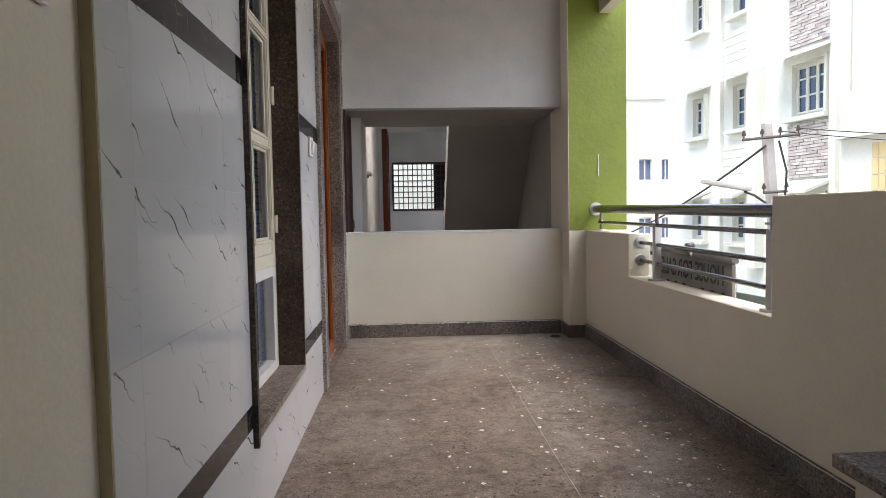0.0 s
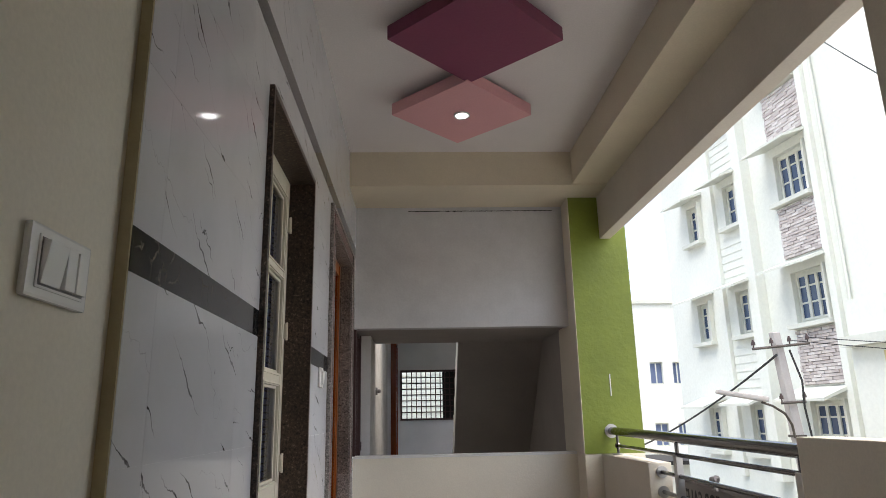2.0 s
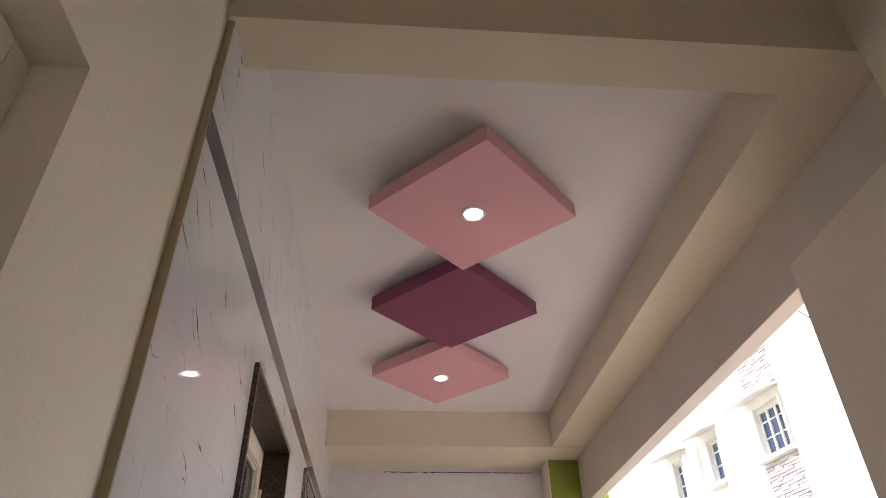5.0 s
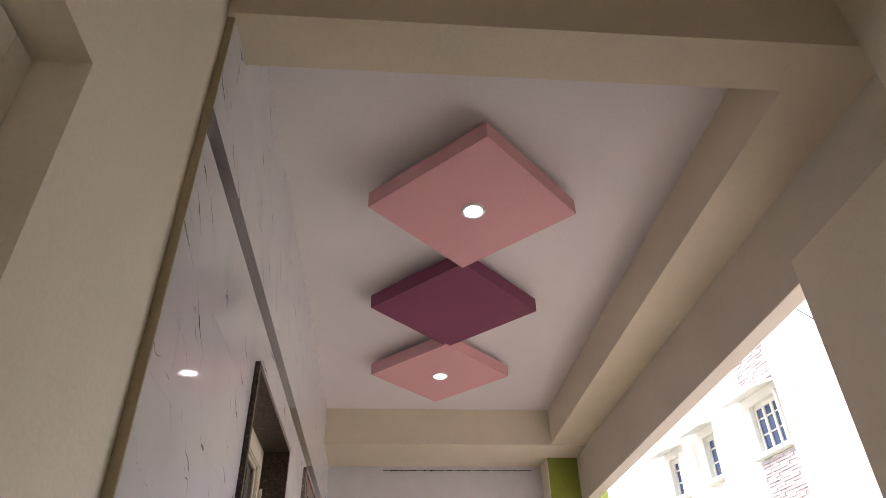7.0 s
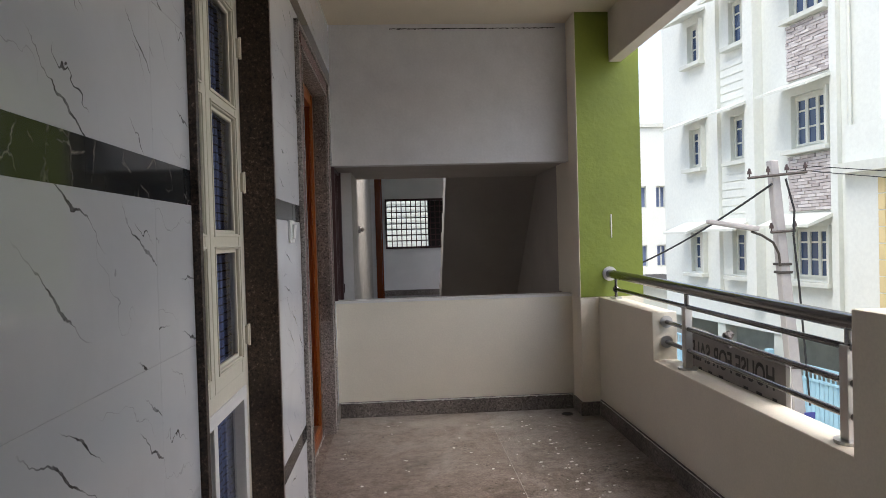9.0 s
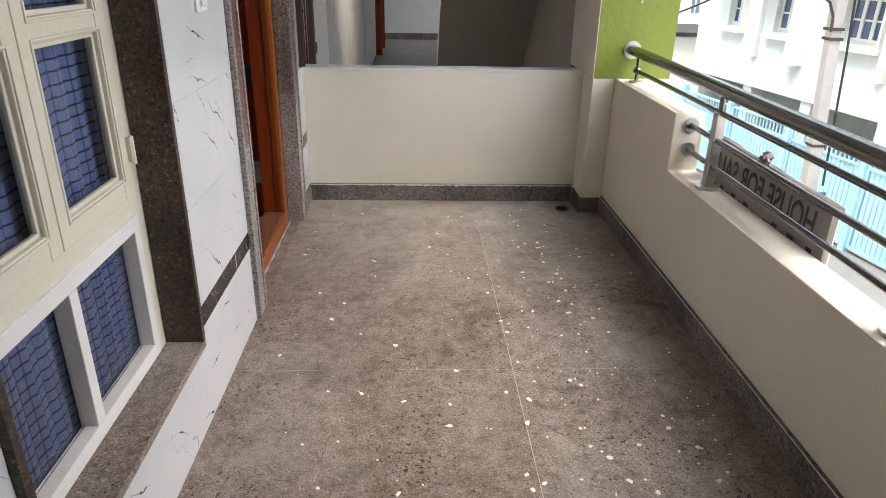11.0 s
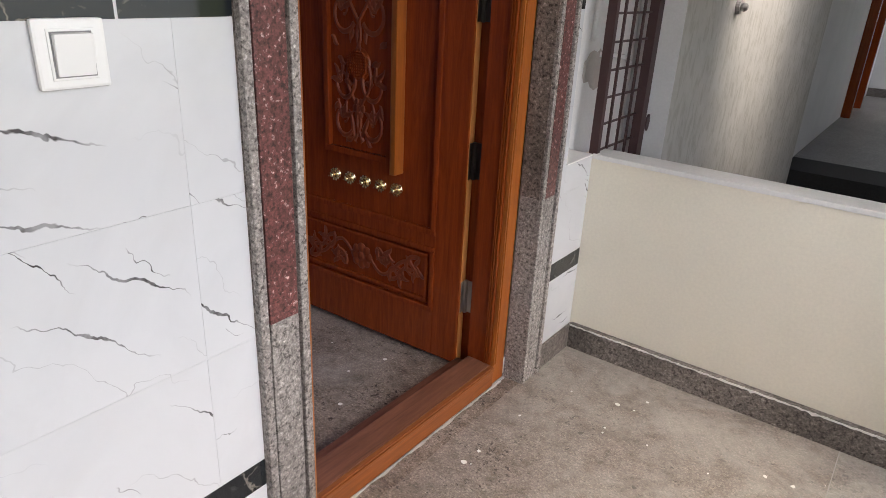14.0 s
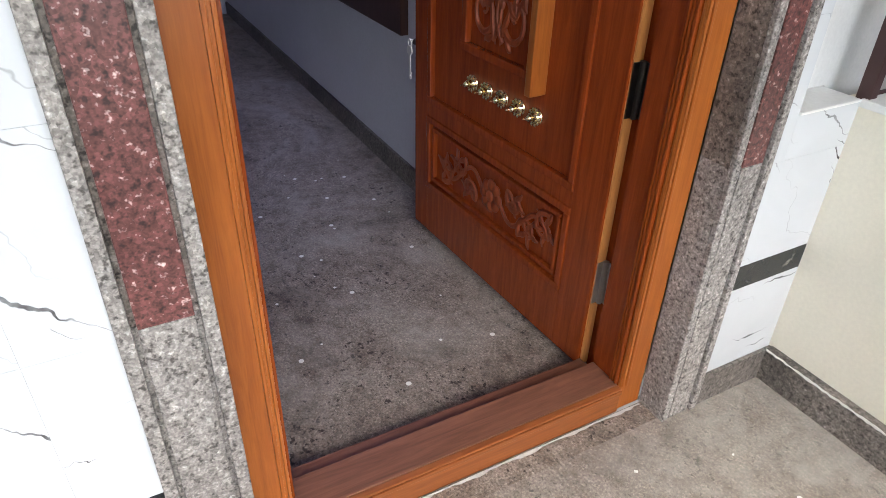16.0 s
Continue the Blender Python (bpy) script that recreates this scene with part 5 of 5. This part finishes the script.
for name, u0, u1, hgt in cols:
    for k in range(ROWS):
        z0 = 0.10 + 3.08 * k
        z1 = z0 + hgt
        house_window(u0, u1, z0, z1, 3 if name == "A" else 2, k % 2)
        part("sill", HB((u0 - 0.2, u1 + 0.12, -0.12, 0.22, z0 - 0.14, z0 - 0.03), bev=0.01), M_WOUT, house)
        # sloping hood
        bm = bmesh.new()
        e0, e1 = u0 - 0.28, u1 + 0.28
        hv = [bm.verts.new(p) for p in ((e0, 0, z1 + 0.32), (e1, 0, z1 + 0.32), (e1, 0.75, z1 + 0.04), (e0, 0.75, z1 + 0.04), (e0, 0, z1 + 0.24), (e1, 0, z1 + 0.24), (e1, 0.75, z1 - 0.02), (e0, 0.75, z1 - 0.02))]
        for q in ((0, 1, 2, 3), (7, 6, 5, 4), (0, 3, 7, 4), (1, 5, 6, 2), (3, 2, 6, 7), (0, 4, 5, 1)):
            bm.faces.new([hv[i] for i in q])
        bm.transform(HM)
        part("hood", bm, M_WOUT, house)
        # fin beside the window
        part("fin", HB((u0 - 0.16, u0 - 0.09, 0.001, 0.14, z0 - 0.03, z1 + 0.02), bev=0.006), M_WOUT, house)
        if name == "A" and k < ROWS - 1:
            pnl = part("stone_panel", HB((-0.8, 0.5, 0.001, 0.03, z1 + 0.36, z0 + 2.90)), M_MORTAR, house)
            zz = z1 + 0.37
            r = 0
            sharer = {}
            while zz < z0 + 2.84:
                hh = 0.075
                u = -0.8 - (r % 2) * 0.11
                while u < 0.49:
                    a, b = max(u, -0.8), min(u + 0.215, 0.5)
                    if b - a > 0.03:
                        key2 = round(b - a, 3)
                        if key2 not in sharer:
                            t = bmesh.new()
                            box(t, 0, b - a, 0, 0.03, 0, hh - 0.012)
                            bmesh.ops.recalc_face_normals(t, faces=t.faces)
                            me = bpy.data.meshes.new("brick")
                            t.to_mesh(me)
                            t.free()
                            me.materials.append(M_CLADSTONE)
                            sharer[key2] = me
                        br = new("brick", sharer[key2])
                        br.parent = pnl
                        br.matrix_world = HM @ Matrix.Translation((a, 0.025 + 0.012 * ((r * 7 + int(u * 50)) % 3), zz))
                    u += 0.225
                zz += hh
                r += 1
        if name == "B":
            for j in range(5):
                part("groove_band", HB((1.82, 3.14, 0.001, 0.02, z1 + 0.45 + j * 0.22, z1 + 0.62 + j * 0.22), bev=0.005), M_WHITEB, house)
dp = bmesh.new()
tube(dp, [HM @ Vector((-1.35, 0.08, z)) for z in (GZ, 5.0, 16.2)], 0.04, 8)
part("drain_pipe", dp, M_WOUT, house)

# compound gate along the far side of the street
cg = empty("compound_gate", "pale blue painted steel bar compound gate", "gate", (HX, HY, GZ))
for a0 in (-6.6, -4.35, -2.1, 0.15, 2.4, 4.65):
    pn = part("gate_panel", HB((a0, a0 + 2.1, 0.98, 1.02, GZ + 0.08, GZ + 0.13), (a0, a0 + 2.1, 0.98, 1.02, GZ + 1.68, GZ + 1.73), (a0, a0 + 2.1, 0.98, 1.02, GZ + 1.95, GZ + 2.0), (a0, a0 + 0.05, 0.98, 1.02, GZ + 0.08, GZ + 2.0), (a0 + 2.05, a0 + 2.1, 0.98, 1.02, GZ + 0.08, GZ + 2.0)), M_BLUE, cg)
    for k in range(16):
        u = a0 + 0.09 + k * 0.122
        part("slat", HB((u, u + 0.104, 0.97, 0.985, GZ + 0.10, GZ + 1.70)), M_BLUE, pn)
        part("picket", HB((u + 0.02, u + 0.055, 0.985, 1.0, GZ + 1.73, GZ + 1.95)), M_BLUE, pn)
    part("gate_post", HB((a0 + 2.11, a0 + 2.24, 0.92, 1.08, GZ, GZ + 2.15), bev=0.01), M_BLUE, cg)

side = empty("yellow_house", "pale house with yellow tiled front", "building", (10.3, 12.0, GZ))
part("wall", HB((-9.0, -2.08, -6, 0.9, GZ, 3.3)), M_WHITEB, side)
for j in range(9):
    for i in range(4):
        part("tile", HB((-3.5 + i * 0.165, -3.35 + i * 0.165, 0.901, 0.915, -0.55 + j * 0.31, -0.26 + j * 0.31), bev=0.004), M_YTILE, side)
part("cornice", HB((-9.1, -2.06, 0.9, 1.15, 2.35, 2.55)), M_WOUT, side)

farh = empty("white_house", "plain white house further down the street", "building", (14.0, 40.0, GZ))
fx0, fx1, fy = 8.0, 20.0, 37.0
hl = []
bm = bmesh.new()
fh = [(13.2 + i * 1.25, 13.2 + i * 1.25 + (0.5 if i % 2 else 0.7), -0.6 + k * 3.2, 0.6 + k * 3.2) for i in range(-3, 5) for k in range(-1, 2)]
for a, b, c, d in cells(fh, fx0, fx1, GZ, 7.0):
    box(bm, a, b, fy, fy + 0.25, c, d)
part("wall", bm, M_WHITEB, farh)
part("back", B((fx0, fx1, fy + 0.26, fy + 8, GZ, 7.0)), M_HCURT, farh)
part("roof", B((fx0 - 0.1, fx1 + 0.1, fy - 0.1, fy + 8.1, 7.0, 7.2)), M_WOUT, farh)
for a, b, c, d in fh:
    part("window", B((a, b, fy + 0.1, fy + 0.13, c, c + 0.07), (a, b, fy + 0.1, fy + 0.13, d - 0.07, d), ((a + b) / 2 - 0.03, (a + b) / 2 + 0.03, fy + 0.1, fy + 0.13, c, d)), M_WOUT, farh)
shed = empty("sheet_roof_shed", "low shed with a dark sheet roof", "shed", (11.0, 31.0, GZ))
part("wall", B((9.3, 13.0, 29.0, 33.0, GZ, -0.9)), M_WOUT, shed)
part("roof", B((9.1, 13.2, 28.7, 33.2, -0.9, -0.75)), M_DKSTONE, shed)

# utility pole with lamp and wires
PBX, PBY = 6.93, 12.0
pole = empty("utility_pole", "grey concrete utility pole with cross arms and wires", "utility pole", (PBX, PBY, GZ))
ptop = Vector((6.42, 12.0, 2.40))
def on_pole(z):
    f = (z - GZ) / (ptop.z - GZ)
    return Vector((PBX + (ptop.x - PBX) * f, PBY, z))
bm = bmesh.new()
vsl = []
for z, w in ((GZ, 0.105), (2.40, 0.068)):
    c = on_pole(z)
    vsl.append([bm.verts.new((c.x + sx * w, c.y + sy * w, z)) for sx, sy in ((-1, -1), (1, -1), (1, 1), (-1, 1))])
for k in range(4):
    bm.faces.new((vsl[0][k], vsl[0][(k + 1) % 4], vsl[1][(k + 1) % 4], vsl[1][k]))
bm.faces.new(vsl[1])
bm.faces.new(vsl[0][::-1])
bmesh.ops.bevel(bm, geom=[e for e in bm.edges], offset=0.015, segments=1, affect="EDGES")
part("shaft", bm, M_CONC, pole)
def arm(z, half, tilt, n):
    c = on_pole(z) + Vector((0, -0.11, 0))
    a = part("cross_arm", cyl(bmesh.new(), c + Vector((-half, 0, -tilt)), c + Vector((half, 0, tilt)), 0.022, 8), M_BLACKM, pole)
    for k in range(n):
        f = -1 + 2 * k / (n - 1)
        if abs(f) < 0.1:
            continue
        q = c + Vector((half * f * 0.95, 0, tilt * f))
        b = bmesh.new()
        cyl(b, q, q + Vector((0, 0, 0.06)), 0.012, 8)
        cyl(b, q + Vector((0, 0, 0.06)), q + Vector((0, 0, 0.11)), 0.035, 10, 0.03)
        cyl(b, q + Vector((0, 0, 0.11)), q + Vector((0, 0, 0.15)), 0.025, 10, 0.015)
        part("insulator", b, M_INSUL, a)
arm(2.16, 0.48, 0.04, 4)
arm(1.27, 0.2, 0.01, 2)
for z in (0.62, 0.75, -0.9):
    c = on_pole(z)
    part("band", B((c.x - 0.1, c.x + 0.1, c.y - 0.1, c.y + 0.1, z - 0.02, z + 0.02), bev=0.005), M_BLACKM, pole)
bm = bmesh.new()
c0 = on_pole(0.72) + Vector((-0.1, -0.1, 0))
tube(bm, [c0, c0 + Vector((-0.02, 0, 0.2)), c0 + Vector((-0.12, -0.02, 0.38)), c0 + Vector((-0.32, -0.05, 0.5)), c0 + Vector((-0.5, -0.08, 0.56))], 0.02, 8)
lamp_arm = part("lamp_arm", bm, M_BLACKM, pole, "", True)
bm = bmesh.new()
box(bm, -0.4, 0.4, -0.09, 0.09, -0.03, 0.05, bev=0.025)
for v in bm.verts:
    if v.co.x < 0:
        v.co.y *= 0.8
        v.co.z *= 0.8
bm.transform(Matrix.Translation(c0 + Vector((-0.82, -0.1, 0.66))) @ Matrix.Rotation(radians(10), 4, "Y"))
head = part("lamp_head", bm, M_CONC, lamp_arm)
def wire(p, q, sag, r=0.012, n=24, label="black overhead service cable"):
    p, q = Vector(p), Vector(q)
    b = bmesh.new()
    tube(b, [p.lerp(q, k / n) - Vector((0, 0, sag * 4 * (k / n) * (1 - k / n))) for k in range(n + 1)], r, 6)
    return tagged(obj("overhead_cable", b, M_CABLE, True), label, "cable", "overhead cables")
wire(on_pole(2.02) + Vector((-0.1, -0.1, 0)), (6.2, 18.5, 0.35), 0.12, 0.02)
wire(on_pole(2.3) + Vector((0.45, -0.11, 0)), (14, 6.0, 1.7), 0.25, 0.007, 24, "thin dark overhead wire")
wire(on_pole(2.25) + Vector((0.2, -0.11, 0)), (14, 5.8, 1.4), 0.25, 0.007, 24, "thin dark overhead wire")
wire((6.4, 7.6, 4.1), (10.9, 17.0, 11.6), 0.08, 0.012, 24, "thin dark overhead wire")
bm = bmesh.new()
tube(bm, [on_pole(2.1) + Vector((0.12, -0.12, 0)), on_pole(1.6) + Vector((0.2, -0.14, 0)), on_pole(1.2) + Vector((0.15, -0.13, 0)), on_pole(0.4) + Vector((0.16, -0.13, 0)), on_pole(-1.5) + Vector((0.14, -0.13, 0))], 0.018, 6)
part("down_cable", bm, M_CABLE, pole, "", True)
sn = part("notice_plate", B((6.78, 6.95, 11.83, 11.85, -1.88, -1.6), bev=0.004), M_NOTICE, pole, "blue notice plate")

# ---- wall tiles, piece by piece ----
def tile_rows():
    zs = [0.0, 0.345, 0.42, 0.753, 1.086, 1.416, 1.499, 1.82, 2.14, 2.466, 2.558, 2.88, CEIL]
    for a, b in zip(zs, zs[1:]):
        yield a, b, b - a < 0.1
def cut(rect, hole):
    """rect minus hole, as up to four rectangles."""
    y0, y1, z0, z1 = rect
    a, b, c, d = hole
    if a >= y1 or b <= y0 or c >= z1 or d <= z0:
        return [rect]
    out = []
    if a > y0:
        out.append((y0, a, z0, z1))
    if b < y1:
        out.append((b, y1, z0, z1))
    m0, m1 = max(y0, a), min(y1, b)
    if c > z0:
        out.append((m0, m1, z0, c))
    if d < z1:
        out.append((m0, m1, d, z1))
    return out
for z0, z1, dark in tile_rows():
    ys = [TS + 0.001, 2.62, 3.22, 3.82, 4.42, 5.02, 5.62, 6.22, 6.502, END - 0.001] if not dark else [TS + 0.001, 2.93, 3.33, 3.73, 4.13, 4.53, 4.928, 5.33, 5.73, 6.13, 6.502, END - 0.001]
    for y0, y1 in zip(ys, ys[1:]):
        lift = 0.045 if y0 >= 6.5 and z0 < 0.7 else 0.0      # beyond the door the band sits higher
        if y0 < 6.5 < y1 and z0 < 0.7:
            y1 = 6.5
        rects = [(y0, y1, z0 + (lift if z0 else 0), z1 + (lift if z1 < 0.7 else 0))]
        for hole in (WIN_OUT, DOOR_OUT, CORNER):
            rects = [q for r in rects for q in cut(r, hole)]
        for a, b, c, d in rects:
            if b - a > 0.004 and d - c > 0.004:
                part("tile", B((-0.012, 0.0, a + (0.003 if dark and abs(a - 4.928) < 1e-6 else 0.0003), b - (0.003 if dark and abs(b - 4.928) < 1e-6 else 0.0003), c + 0.0003, d - 0.0003)), M_STRIP if dark else M_TILE, wall_tiled)
part("grout_joint", B((-0.01, -0.0004, 4.9265, 4.9305, 0.3455, 0.4195)), M_DROPS, wall_tiled, "white grout joint")
